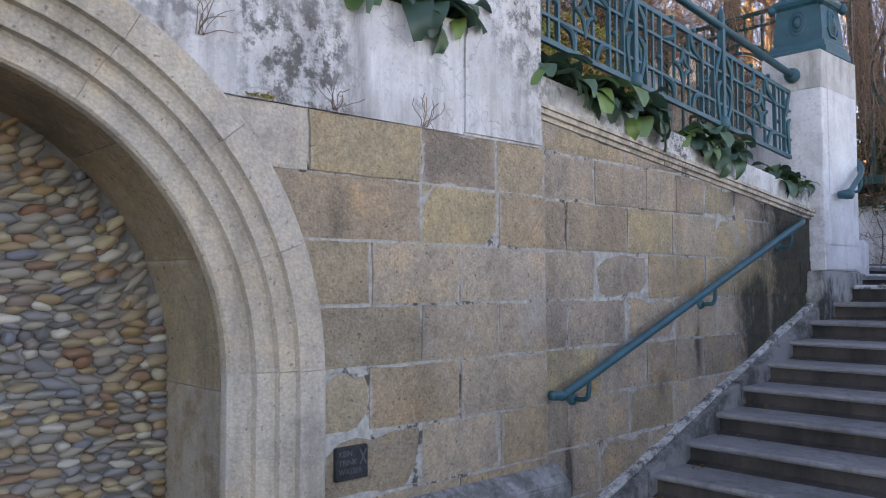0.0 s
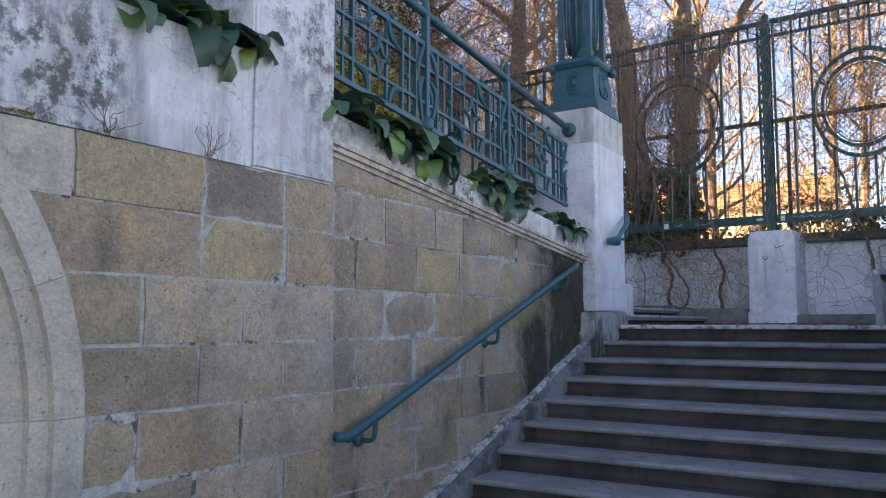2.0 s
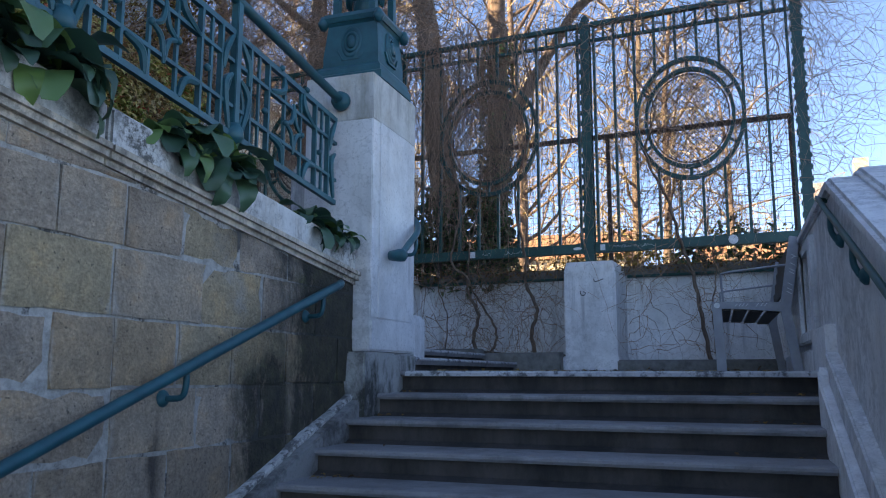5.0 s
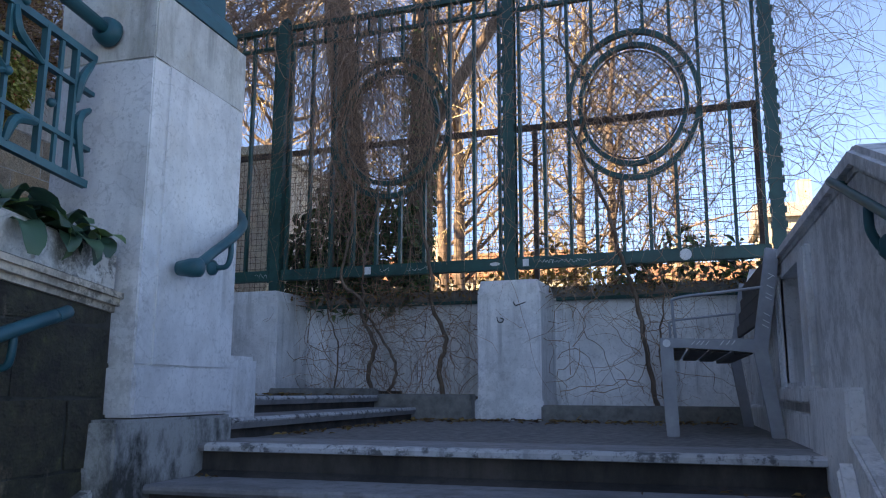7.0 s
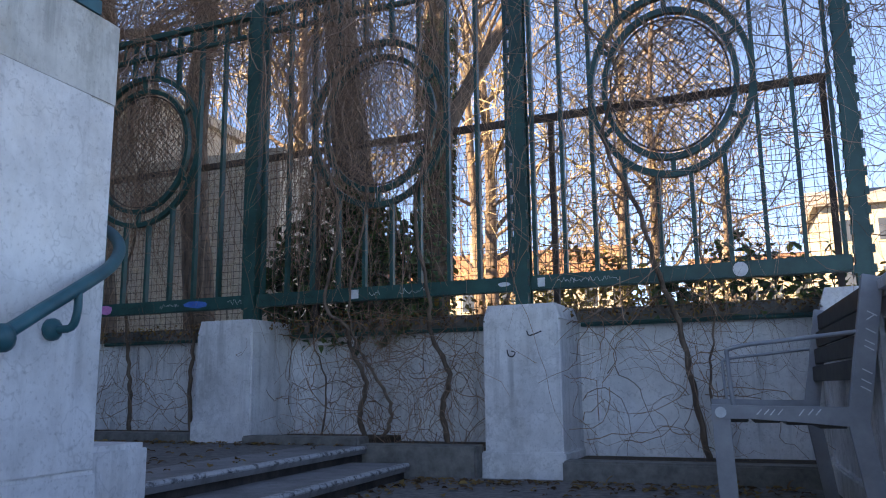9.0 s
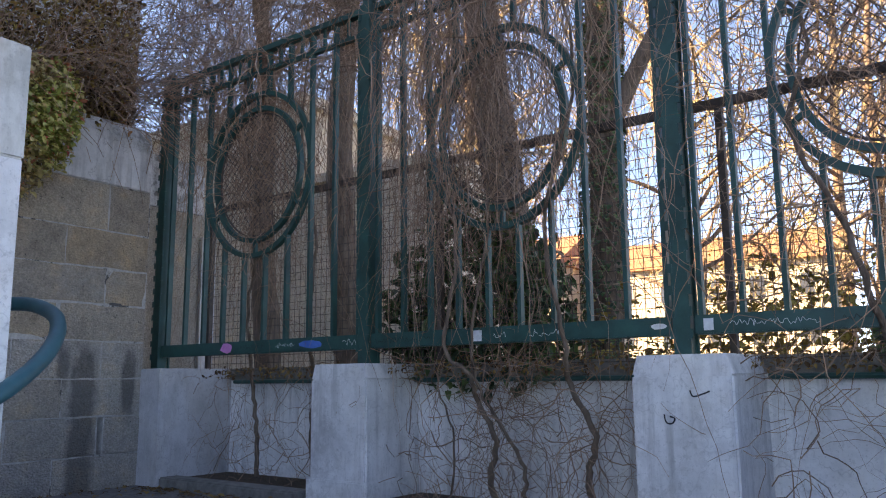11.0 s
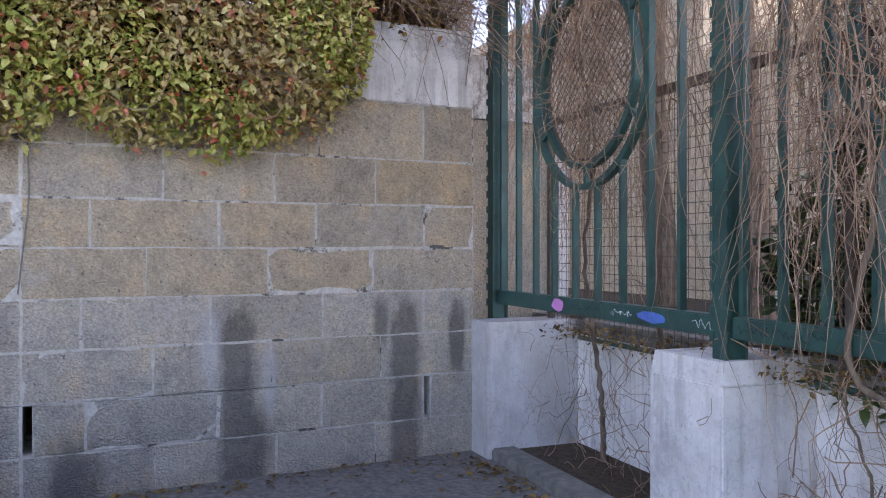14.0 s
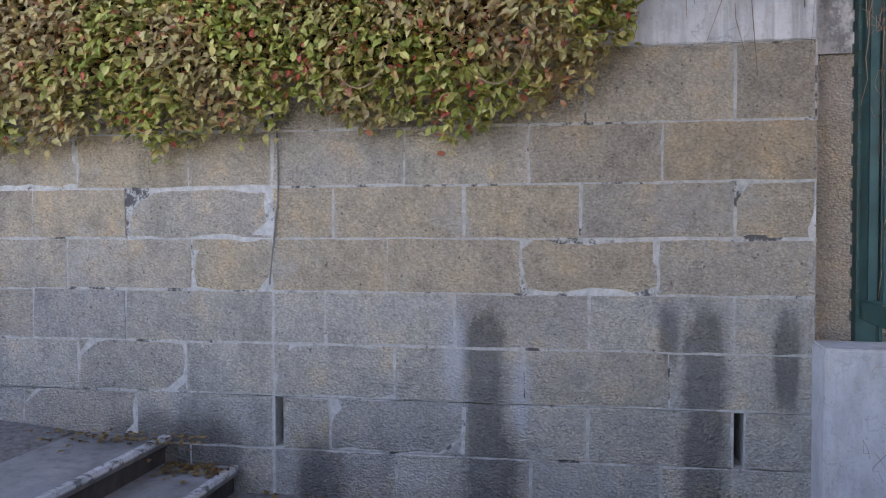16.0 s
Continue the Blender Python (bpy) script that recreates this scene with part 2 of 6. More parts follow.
DAMP = ((7.1, 0.8, 2.4, 0.3), (7.2, 0.6, 2.5, 0.2), (6.5, 0.4, 1.8, 0.8), (5.25, 0.16, 1.15, 0.8), (3.4, 0.5, 0.72, 0.1), (4.3, 0.5, 0.5, -0.2))
M_ASHLAR = stone_mat("ashlar", [(0.0, (0.46, 0.325, 0.20)), (0.14, (0.375, 0.29, 0.22)), (0.3, (0.475, 0.375, 0.28)), (0.46, (0.315, 0.245, 0.19)), (0.62, (0.455, 0.35, 0.21)), (0.8, (0.40, 0.315, 0.245)), (1.0, (0.46, 0.37, 0.29))], 0.4, 70.0, 0.012, speck=0.74, smear=0.3, peck_amt=0.16,
                     runs_at=((5.68, 0.07, 1.45, 0.9), (4.36, 0.06, 0.9, 0.2), (3.55, 0.27, 2.4, 2.06), (4.05, 0.10, 2.4, 2.2), (2.85, 0.12, 2.05, 1.7), (5.5, 0.4, 2.55, 2.16), (6.2, 0.35, 2.5, 2.02), (6.7, 0.35, 2.4, 1.85)),
                     moss_at=DAMP)
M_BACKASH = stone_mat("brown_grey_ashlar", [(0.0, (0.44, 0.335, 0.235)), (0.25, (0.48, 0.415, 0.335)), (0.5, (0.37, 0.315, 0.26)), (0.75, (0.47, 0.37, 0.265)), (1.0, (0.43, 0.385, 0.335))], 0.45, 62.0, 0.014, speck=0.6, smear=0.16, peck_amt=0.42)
# Darker copy of the back stone: lower courses' shade in colour, plus water stains.
M_BACKLOW = stone_mat("lower_course_ashlar", [(0.0, (0.385, 0.35, 0.305)), (0.3, (0.455, 0.42, 0.37)), (0.6, (0.36, 0.335, 0.31)), (0.85, (0.44, 0.365, 0.28)), (1.0, (0.415, 0.385, 0.355))], 0.45, 60.0, 0.015, speck=0.6, smear=0.14, peck_amt=0.42, dark=(0.03, 0.032, 0.036), wobble=0.045,
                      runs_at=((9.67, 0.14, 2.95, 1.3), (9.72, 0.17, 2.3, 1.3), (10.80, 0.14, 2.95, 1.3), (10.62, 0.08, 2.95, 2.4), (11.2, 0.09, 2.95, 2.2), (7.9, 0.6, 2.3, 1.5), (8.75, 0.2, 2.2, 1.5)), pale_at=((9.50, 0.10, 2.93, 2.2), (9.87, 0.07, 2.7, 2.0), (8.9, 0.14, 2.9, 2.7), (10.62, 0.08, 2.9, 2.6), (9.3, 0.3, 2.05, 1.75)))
def mortar_mat(name, lo, hi, damp=()):
    """Lime mortar with open dark joints, blackened where the stone is damp."""
    m, t, p = nodes_of(name)
    mc = ramp(t, tex(t, 26.0, 6, 0.7, coords="World"), [(0.32, lo), (0.68, hi)])
    gone = ramp(t, tex(t, 4.0, 6, 0.75, coords="World"), [(0.56, (0, 0, 0)), (0.61, (0.85, 0.85, 0.85))])
    base = mix(t, gone, mc, (0.035, 0.03, 0.026))
    if damp:
        base = mix(t, streaks(t, damp, tex(t, 8.0, 7, 0.75, (1, 1, 0.6), coords="World"), 0.35, 0.92), base, (0.03, 0.03, 0.024))
    t.links.new(base, p.inputs["Base Color"])
    p.inputs["Roughness"].default_value = 0.95
    bump(t, p, mc, 0.6, 0.008)
    return m


M_MORTAR = mortar_mat("lime_mortar", (0.28, 0.255, 0.225), (0.56, 0.53, 0.48), DAMP)
M_MORTARB = mortar_mat("pale_lime_mortar", (0.36, 0.34, 0.31), (0.62, 0.595, 0.555))
M_DRYSTONE = stone_mat("arch_stone", [(0, (0.46, 0.40, 0.325)), (0.5, (0.54, 0.485, 0.41)), (1, (0.48, 0.405, 0.32))], 0.55, 60.0, 0.004, speck=0.4, smear=0.4, stain_span=(0.5, 0.68), dark=(0.10, 0.09, 0.075))
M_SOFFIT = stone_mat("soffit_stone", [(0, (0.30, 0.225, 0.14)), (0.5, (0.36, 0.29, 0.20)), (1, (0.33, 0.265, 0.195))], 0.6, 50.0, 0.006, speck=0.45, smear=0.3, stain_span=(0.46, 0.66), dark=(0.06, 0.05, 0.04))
M_WHITE = plaster_mat("weathered_white_render", (0.68, 0.67, 0.655), 0.6, lo=0.47, hi=0.68, dark=(0.10, 0.095, 0.085), grime=0.95, crack=0.5, tan=0.35)
M_PIER = plaster_mat("white_painted_pier", (0.78, 0.775, 0.77), 0.4, lo=0.55, hi=0.78, grime=0.35, tan=0.2, crack=0.25)
M_LOWW = plaster_mat("creeper_stained_render", (0.85, 0.84, 0.83), 0.35, (2.5, 2.5, 0.5), 0.58, 0.8, dark=(0.30, 0.27, 0.24), grime=0.2, tan=0.15, crack=0.3)
M_ENDW = plaster_mat("grey_cement_render", (0.56, 0.555, 0.56), 0.5, (2.5, 2.5, 0.7), 0.5, 0.7, dark=(0.24, 0.22, 0.20), grime=0.4, tan=0.3, crack=0.3)
M_CAP = plaster_mat("lichened_pier_cap", (0.66, 0.65, 0.61), 0.6, (2.2, 2.2, 0.5), 0.5, 0.68, dark=(0.20, 0.19, 0.15), grime=0.7, tan=0.6)
M_KERBW = plaster_mat("lichened_white_kerb", (0.70, 0.685, 0.65), 0.6, (3, 3, 1.5), 0.5, 0.68, dark=(0.09, 0.085, 0.075), grime=0.95, tan=0.6, crack=0.4)
M_FOOT = plaster_mat("mossy_blackened_render", (0.42, 0.42, 0.40), 0.95, (1.3, 1.3, 0.8), 0.45, 0.57, (0.035, 0.037, 0.03), grime=0.9)
M_PLINTH = plaster_mat("grey_plinth_stone", (0.33, 0.325, 0.31), 0.8, (1.3, 1.3, 1.0), 0.48, 0.62, (0.06, 0.06, 0.052), grime=0.8)
M_LEDGE = plaster_mat("cream_moulding", (0.68, 0.58, 0.46), 0.45, (4, 4, 2), 0.46, 0.62, dark=(0.08, 0.07, 0.06), grime=0.8)
M_TEAL = plain_mat("teal_paint", (0.005, 0.070, 0.088), (0.010, 0.118, 0.142), 7.0, 0.46, 0.15, 0.002)
M_DKTEAL = plain_mat("dark_green_fence_paint", (0.006, 0.048, 0.044), (0.012, 0.092, 0.082), 6.0, 0.45, 0.2, 0.002)
M_SKIRT = plaster_mat("patched_grey_skirting", (0.30, 0.295, 0.285), 0.85, (2, 2, 2), 0.45, 0.6, (0.06, 0.055, 0.05))
M_FILLET = plaster_mat("broken_white_fillet", (0.66, 0.65, 0.62), 0.85, (5, 5, 4), 0.49, 0.58, dark=(0.08, 0.075, 0.07), grime=0.9)
M_STEP = plaster_mat("dark_step_stone", (0.27, 0.262, 0.262), 0.6, (1, 1, 1), 0.48, 0.7, (0.05, 0.047, 0.045), 0.7)
# Riser grime, darkened further: shade under the nosings is put into the colour.
M_RISER = plaster_mat("grimy_shaded_riser", (0.085, 0.07, 0.062), 0.75, (1.5, 1.5, 0.6), 0.42, 0.62, (0.012, 0.011, 0.010), 0.8)
M_NOSE = plaster_mat("worn_white_nosing", (0.50, 0.50, 0.50), 0.9, (8, 8, 8), 0.5, 0.6, (0.07, 0.07, 0.07), 0.7)
M_ASPHALT = plain_mat("old_asphalt", (0.085, 0.078, 0.073), (0.24, 0.222, 0.208), 22.0, 0.85, 0.5, 0.006)
M_KERB = plain_mat("kerb_concrete", (0.12, 0.115, 0.105), (0.24, 0.23, 0.21), 14.0, 0.9, 0.4, 0.006)
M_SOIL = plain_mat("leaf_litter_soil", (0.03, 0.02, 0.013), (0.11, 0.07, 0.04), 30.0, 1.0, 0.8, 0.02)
M_BARK = plain_mat("bark", (0.075, 0.052, 0.038), (0.24, 0.17, 0.125), 16.0, 0.95, 0.9, 0.03, (1, 1, 0.22))
M_VINE = plain_mat("dry_vine", (0.15, 0.088, 0.06), (0.40, 0.255, 0.175), 20.0, 0.9, 0.3, 0.003, rand=island, tint=0.5)
M_TWIG = plain_mat("bare_twigs", (0.10, 0.068, 0.045), (0.23, 0.16, 0.10), 9.0, 0.9, 0.2, 0.003, rand=island, tint=0.5)
M_WILLOW = plain_mat("golden_hanging_twigs", (0.26, 0.185, 0.10), (0.46, 0.36, 0.20), 6.0, 0.85, 0.2, 0.003, rand=island, tint=0.45)
M_RUST = plain_mat("rusty_mesh_wire", (0.05, 0.04, 0.035), (0.12, 0.09, 0.075), 12.0, 0.7, 0.2, 0.002)
M_CHAIR = plain_mat("grey_painted_steel", (0.24, 0.25, 0.27), (0.34, 0.35, 0.37), 10.0, 0.5, 0.1, 0.002)
M_CHAIRD = plain_mat("dark_chair_slats", (0.025, 0.024, 0.024), (0.06, 0.055, 0.05), 14.0, 0.6, 0.2, 0.003)
M_PLAQUE = plain_mat("bronze_plaque", (0.03, 0.033, 0.036), (0.07, 0.075, 0.08), 18.0, 0.5, 0.3, 0.003, metal=0.6)
M_LETTER = plain_mat("plaque_relief", (0.11, 0.115, 0.12), (0.17, 0.175, 0.18), 18.0, 0.5, 0.1, 0.001, metal=0.5)
M_CHALK = plain_mat("white_marker", (0.6, 0.62, 0.62), (0.75, 0.77, 0.77), 30.0, 0.8, 0.1, 0.001)
M_PINK = plain_mat("pink_spray", (0.6, 0.16, 0.45), (0.75, 0.3, 0.6), 20.0, 0.7, 0.1, 0.001)
M_BLUE = plain_mat("blue_spray", (0.02, 0.12, 0.45), (0.04, 0.2, 0.6), 20.0, 0.7, 0.1, 0.001)
M_INK = plain_mat("black_marker", (0.012, 0.012, 0.014), (0.025, 0.025, 0.028), 20.0, 0.7, 0.1, 0.001)
M_HEDGE = leaf_mat("hedge_leaf", [(0, (0.14, 0.18, 0.04)), (0.3, (0.33, 0.36, 0.08)), (0.55, (0.50, 0.48, 0.15)), (0.75, (0.62, 0.55, 0.22)), (0.88, (0.52, 0.36, 0.17)), (0.93, (0.60, 0.42, 0.17)), (0.95, (0.62, 0.11, 0.08)), (1, (0.58, 0.20, 0.12))], patch=[(0, (0.24, 0.14, 0.08)), (0.35, (0.48, 0.33, 0.19)), (0.65, (0.54, 0.43, 0.20)), (0.86, (0.62, 0.52, 0.23)), (1, (0.62, 0.19, 0.13))])
M_DRYLEAF = leaf_mat("dry_leaf", [(0, (0.09, 0.05, 0.03)), (0.5, (0.20, 0.12, 0.06)), (1, (0.36, 0.23, 0.08))], 0.8, 0.1)
M_IVY = leaf_mat("ivy_leaf", [(0, (0.016, 0.04, 0.016)), (0.6, (0.045, 0.10, 0.03)), (1, (0.11, 0.18, 0.05))], 0.4, 0.5)
M_GOLD = leaf_mat("golden_leaf", [(0, (0.14, 0.08, 0.02)), (0.5, (0.24, 0.155, 0.04)), (1, (0.30, 0.23, 0.06))], 0.7, 0.1)
M_SUNSTONE = stone_mat("pale_building_stone", [(0, (0.62, 0.535, 0.42)), (1, (0.69, 0.60, 0.48))], 0.35, 18.0, 0.01)
M_FACADE = plain_mat("cream_facade", (0.32, 0.28, 0.215), (0.42, 0.375, 0.30), 1.2, 0.9, 0.1, 0.01)
M_ROOF = plain_mat("orange_tile_roof", (0.24, 0.105, 0.06), (0.34, 0.165, 0.095), 3.0, 0.9, 0.3, 0.03)
M_SLATE = plain_mat("grey_roof", (0.20, 0.18, 0.17), (0.32, 0.29, 0.26), 2.0, 0.8, 0.2, 0.03)
M_WINDOW = plain_mat("dark_window", (0.03, 0.035, 0.045), (0.06, 0.07, 0.085), 2.0, 0.15, 0.02, 0.001)
M_GROUND = plain_mat("ground_earth", (0.05, 0.04, 0.028), (0.13, 0.11, 0.07), 0.6, 1.0, 0.5, 0.03)

m, t, p = nodes_of("river_pebble")
pc = ramp(t, rnd(t), [(0, (0.13, 0.125, 0.12)), (0.2, (0.30, 0.26, 0.20)), (0.35, (0.30, 0.19, 0.09)), (0.5, (0.17, 0.18, 0.20)), (0.62, (0.42, 0.34, 0.21)), (0.75, (0.24, 0.12, 0.07)), (0.88, (0.24, 0.23, 0.21)), (1, (0.52, 0.47, 0.38))])
pn = tex(t, 60, 4, 0.6)
t.links.new(mix(t, 0.3, pc, ramp(t, pn, [(0.3, (0.3, 0.3, 0.3)), (0.7, (0.7, 0.7, 0.7))]), 'OVERLAY'), p.inputs["Base Color"])
p.inputs["Roughness"].default_value = 0.65
M_PEBBLE = m
m, t, p = nodes_of("river_pebbles_far")
pc = ramp(t, island(t), [(0, (0.13, 0.125, 0.12)), (0.2, (0.30, 0.26, 0.20)), (0.35, (0.30, 0.19, 0.09)), (0.5, (0.17, 0.18, 0.20)), (0.62, (0.42, 0.34, 0.21)), (0.75, (0.24, 0.12, 0.07)), (0.88, (0.24, 0.23, 0.21)), (1, (0.52, 0.47, 0.38))])
t.links.new(pc, p.inputs["Base Color"])
p.inputs["Roughness"].default_value = 0.65
M_PEBBLES = m

# ---- mesh tools ----
class Build:
    """Collects faces for one mesh."""
    def __init__(self):
        self.v, self.f = [], []

    def quadbox(self, lo, hi):
        (a, b, c), (d, e, g) = lo, hi
        n = len(self.v)
        self.v += [(a, b, c), (d, b, c), (d, e, c), (a, e, c), (a, b, g), (d, b, g), (d, e, g), (a, e, g)]
        self.f += [tuple(n + i for i in q) for q in ((3, 2, 1, 0), (4, 5, 6, 7), (0, 1, 5, 4), (1, 2, 6, 5), (2, 3, 7, 6), (3, 0, 4, 7))]
        return self

    def prism(self, poly, axis, lo, hi):
        """poly: points in the plane square to axis, run from lo to hi along it."""
        def at(p, w):
            return {'x': (w, p[0], p[1]), 'y': (p[0], w, p[1]), 'z': (p[0], p[1], w)}[axis]
        n, k = len(self.v), len(poly)
        self.v += [at(p, lo) for p in poly] + [at(p, hi) for p in poly]
        self.f += [tuple(n + i for i in range(k)), tuple(n + k + i for i in reversed(range(k)))]
        self.f += [(n + i, n + k + i, n + k + (i + 1) % k, n + (i + 1) % k) for i in range(k)]
        return self

    def tube(self, pts, r, sides=8, caps=True):
        """r: one radius, or one a point."""
        pts = [Vector(p) for p in pts]
        rs = r if isinstance(r, (list, tuple)) else [r] * len(pts)
        n0 = len(self.v)
        ref = None
        for i, (p, rad) in enumerate(zip(pts, rs)):
            d = (pts[min(i + 1, len(pts) - 1)] - pts[max(i - 1, 0)])
            d = d.normalized() if d.length > 1e-9 else Vector((0, 0, 1))
            if ref is None:
                ref = Vector((1, 0, 0)) if abs(d.x) < 0.8 else Vector((0, 1, 0))
            a = (ref - d * ref.dot(d)).normalized()
            b = d.cross(a)
            ref = a
            for k in range(sides):
                w = 2 * math.pi * k / sides
                self.v.append(tuple(p + (a * math.cos(w) + b * math.sin(w)) * rad))
        for i in range(len(pts) - 1):
            for k in range(sides):
                q = n0 + i * sides
                self.f.append((q + k, q + (k + 1) % sides, q + sides + (k + 1) % sides, q + sides + k))
        if caps:
            self.f.append(tuple(n0 + k for k in reversed(range(sides))))
            self.f.append(tuple(n0 + (len(pts) - 1) * sides + k for k in range(sides)))
        return self

    def bar(self, a, b, w, h):
        """A flat bar from a to b, w wide (level) and h deep."""
        a, b = Vector(a), Vector(b)
        d = (b - a).normalized()
        up = Vector((0, 0, 1)) if abs(d.z) < 0.9 else Vector((0, 1, 0))
        s = d.cross(up).normalized()
        u = s.cross(d)
        n = len(self.v)
        for p in (a, b):
            for i, j in ((-1, -1), (1, -1), (1, 1), (-1, 1)):
                self.v.append(tuple(p + s * (i * w / 2) + u * (j * h / 2)))
        self.f += [tuple(n + i for i in q) for q in ((0, 3, 2, 1), (4, 5, 6, 7), (0, 1, 5, 4), (1, 2, 6, 5), (2, 3, 7, 6), (3, 0, 4, 7))]
        return self

    def ring(self, centre, r0, r1, depth, frame_u, sides=48, squash=1.0):
        """A flat ring in the plane of frame_u and z."""
        c, u = Vector(centre), Vector(frame_u).normalized()
        w = u.cross(Vector((0, 0, 1))).normalized() * depth / 2
        n = len(self.v)
        for k in range(sides):
            ang = 2 * math.pi * k / sides
            e = u * math.cos(ang) + Vector((0, 0, squash)) * math.sin(ang)
            for p in (c + e * r0 - w, c + e * r1 - w, c + e * r1 + w, c + e * r0 + w):
                self.v.append(tuple(p))
        for k in range(sides):
            q, s = n + 4 * k, n + 4 * ((k + 1) % sides)
            for i in range(4):
                self.f.append((q + i, q + (i + 1) % 4, s + (i + 1) % 4, s + i))
        return self

    def leaf(self, base, way, up, length, width, bend=0.2):
        """A leaf of two halves folded along its rib."""
        b, d, u = Vector(base), Vector(way).normalized(), Vector(up)
        s = d.cross(u)
        s = s.normalized() if s.length > 1e-4 else Vector((1, 0, 0))
        u = s.cross(d).normalized()
        n = len(self.v)
        m1, m2, tip = b + d * length * 0.3 + u * length * bend * 0.4, b + d * length * 0.68 + u * length * bend * 0.2, b + d * length - u * length * bend
        fold = u * width * 0.13
        self.v += [tuple(p) for p in (b, m1 + s * width * 0.46 + fold, m2 + s * width * 0.40 + fold, tip, m2 - s * width * 0.40 + fold, m1 - s * width * 0.46 + fold, m1, m2)]
        self.f += [tuple(n + i for i in q) for q in ((0, 1, 6), (1, 2, 7, 6), (2, 3, 7), (3, 4, 7), (4, 5, 6, 7), (5, 0, 6))]
        return self

    def mesh(self, name, mat, smooth=False, fix=True):
        me = bpy.data.meshes.new(name)
        me.from_pydata(self.v, [], self.f)
        if fix:
            bm = bmesh.new()
            bm.from_mesh(me)
            bmesh.ops.recalc_face_normals(bm, faces=bm.faces[:])
            bm.to_mesh(me)
            bm.free()
        if smooth:
            me.shade_smooth()
        me.materials.append(mat)
        return me

    def part(self, name, mat, parent=None, label="", smooth=False, bevel=0.0, fix=True):
        ob = new(name, self.mesh(name, mat, smooth, fix))
        if parent is not None:
            ob.parent = parent
        if bevel:
            bm = bmesh.new()
            bm.from_mesh(ob.data)
            bmesh.ops.bevel(bm, geom=bm.edges[:], offset=bevel, segments=2, affect='EDGES', clamp_overlap=True)
            bm.to_mesh(ob.data)
            bm.free()
        return tagged(ob, label) if label else ob


def thing(name, label, category, group="", kind="", at=(0, 0, 0)):
    ob = new(name)
    ob.location = at
    ob.empty_display_size = 0.1
    return tagged(ob, label, category, group, kind)


def setting(b, name, mat, label, category, bevel=0.0, smooth=False):
    return tagged(b.part(name, mat, bevel=bevel, smooth=smooth), label, category, kind="structure")


def curve_pts(ctrl, n=8):
    """A smooth line through the control points."""
    c = [Vector(p) for p in ctrl]
    out = []
    for i in range(len(c) - 1):
        p0, p1, p2, p3 = c[max(i - 1, 0)], c[i], c[i + 1], c[min(i + 2, len(c) - 1)]
        for k in range(n):
            s = k / n
            out.append(0.5 * ((2 * p1) + (p2 - p0) * s + (2 * p0 - 5 * p1 + 4 * p2 - p3) * s * s + (3 * p1 - p0 - 3 * p2 + p3) * s ** 3))
    return out + [c[-1]]

# ---- plan ----
XA, XB = -2.15, -2.20            # arch wall face, stair wall face
XR = 0.45                        # inner face of the other stair wall
XW = -5.92                       # face of the tall back wall
LAND, MIDDLE, UPPER = 1.58, 1.672, 1.765
RISE, GO, NSTEP, TOPNOSE = LAND / 12, 0.36, 12, 7.91
AC, AZ, ARI, ARO = 1.36, 1.25, 1.10, 1.48   # arch: middle, springing, inner and outer radius
COURSES = [0.0, 0.22, 0.48, 0.74, 1.0, 1.26, 1.515, 1.775, 2.04, 2.285]
BACKCOURSES = [1.44, 1.74, 2.03, 2.325, 2.62, 2.915, 3.21, 3.50, 3.81, 4.0, 4.2]
FA = math.atan(-0.07)            # the fence stands a little askew
FX, FY = -6.1, 11.62


def fen(u, v, z):
    """A place u along the fence from its stone end, v behind it."""
    return (FX + u * math.cos(FA) - v * math.sin(FA), FY + u * math.sin(FA) + v * math.cos(FA), z)


FENM = pose(FX, FY, 0, 0, 0, math.degrees(FA))


def ledge_z(y):
    return 2.131 + (7.42 - y) * 0.1059


# ---- ground and floors ----
g = Build()
g.v = [(-900, -400, -0.02), (900, -400, -0.02), (900, 11, -0.02), (-900, 11, -0.02), (900, 2500, -0.02), (-900, 2500, -0.02)]
g.f = [(0, 1, 2, 3), (3, 2, 4, 5)]
setting(g, "ground", M_GROUND, "bare dark earth reaching to the horizon", "ground")
setting(Build().quadbox((-2.2, -5.5, -0.2), (6, TOPNOSE - 11 * GO, 0.0)), "floor_street", M_ASPHALT, "dark worn asphalt path before the steps", "floor")
setting(Build().quadbox((-2.1, TOPNOSE + 0.3, 1.0), (XR + 0.05, 11.05, LAND)), "floor_landing", M_ASPHALT, "dark asphalt landing at the head of the steps", "floor")
setting(Build().quadbox((XW - 0.05, 8.2, 1.0), (-2.5, 11.7, UPPER)), "floor_upper", M_ASPHALT, "dark asphalt upper landing strewn with dead leaves", "floor")
terr = Build().prism([(0.7, 0.02), (45, 0.02), (45, 0.3), (14, 2.0), (4.5, 2.5), (0.7, 2.5)], 'x', -14, 25)
setting(terr, "ground_garden", M_SOIL, "dark garden soil with leaf litter behind the fence", "ground").matrix_world = FENM

# ---- flight of steps ----
stairs = thing("staircase", "dark stone steps with worn pale edges between two walls", "staircase", kind="structure")
tread = Build().prism([(-0.022, -0.034), (GO + 0.05, -0.034), (GO + 0.05, 0), (-0.018, 0), (-0.028, -0.008), (-0.03, -0.02)], 'x', -2.12, XR + 0.03).mesh("tread", M_STEP)
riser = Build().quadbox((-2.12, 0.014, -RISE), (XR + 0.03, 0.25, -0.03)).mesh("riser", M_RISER)
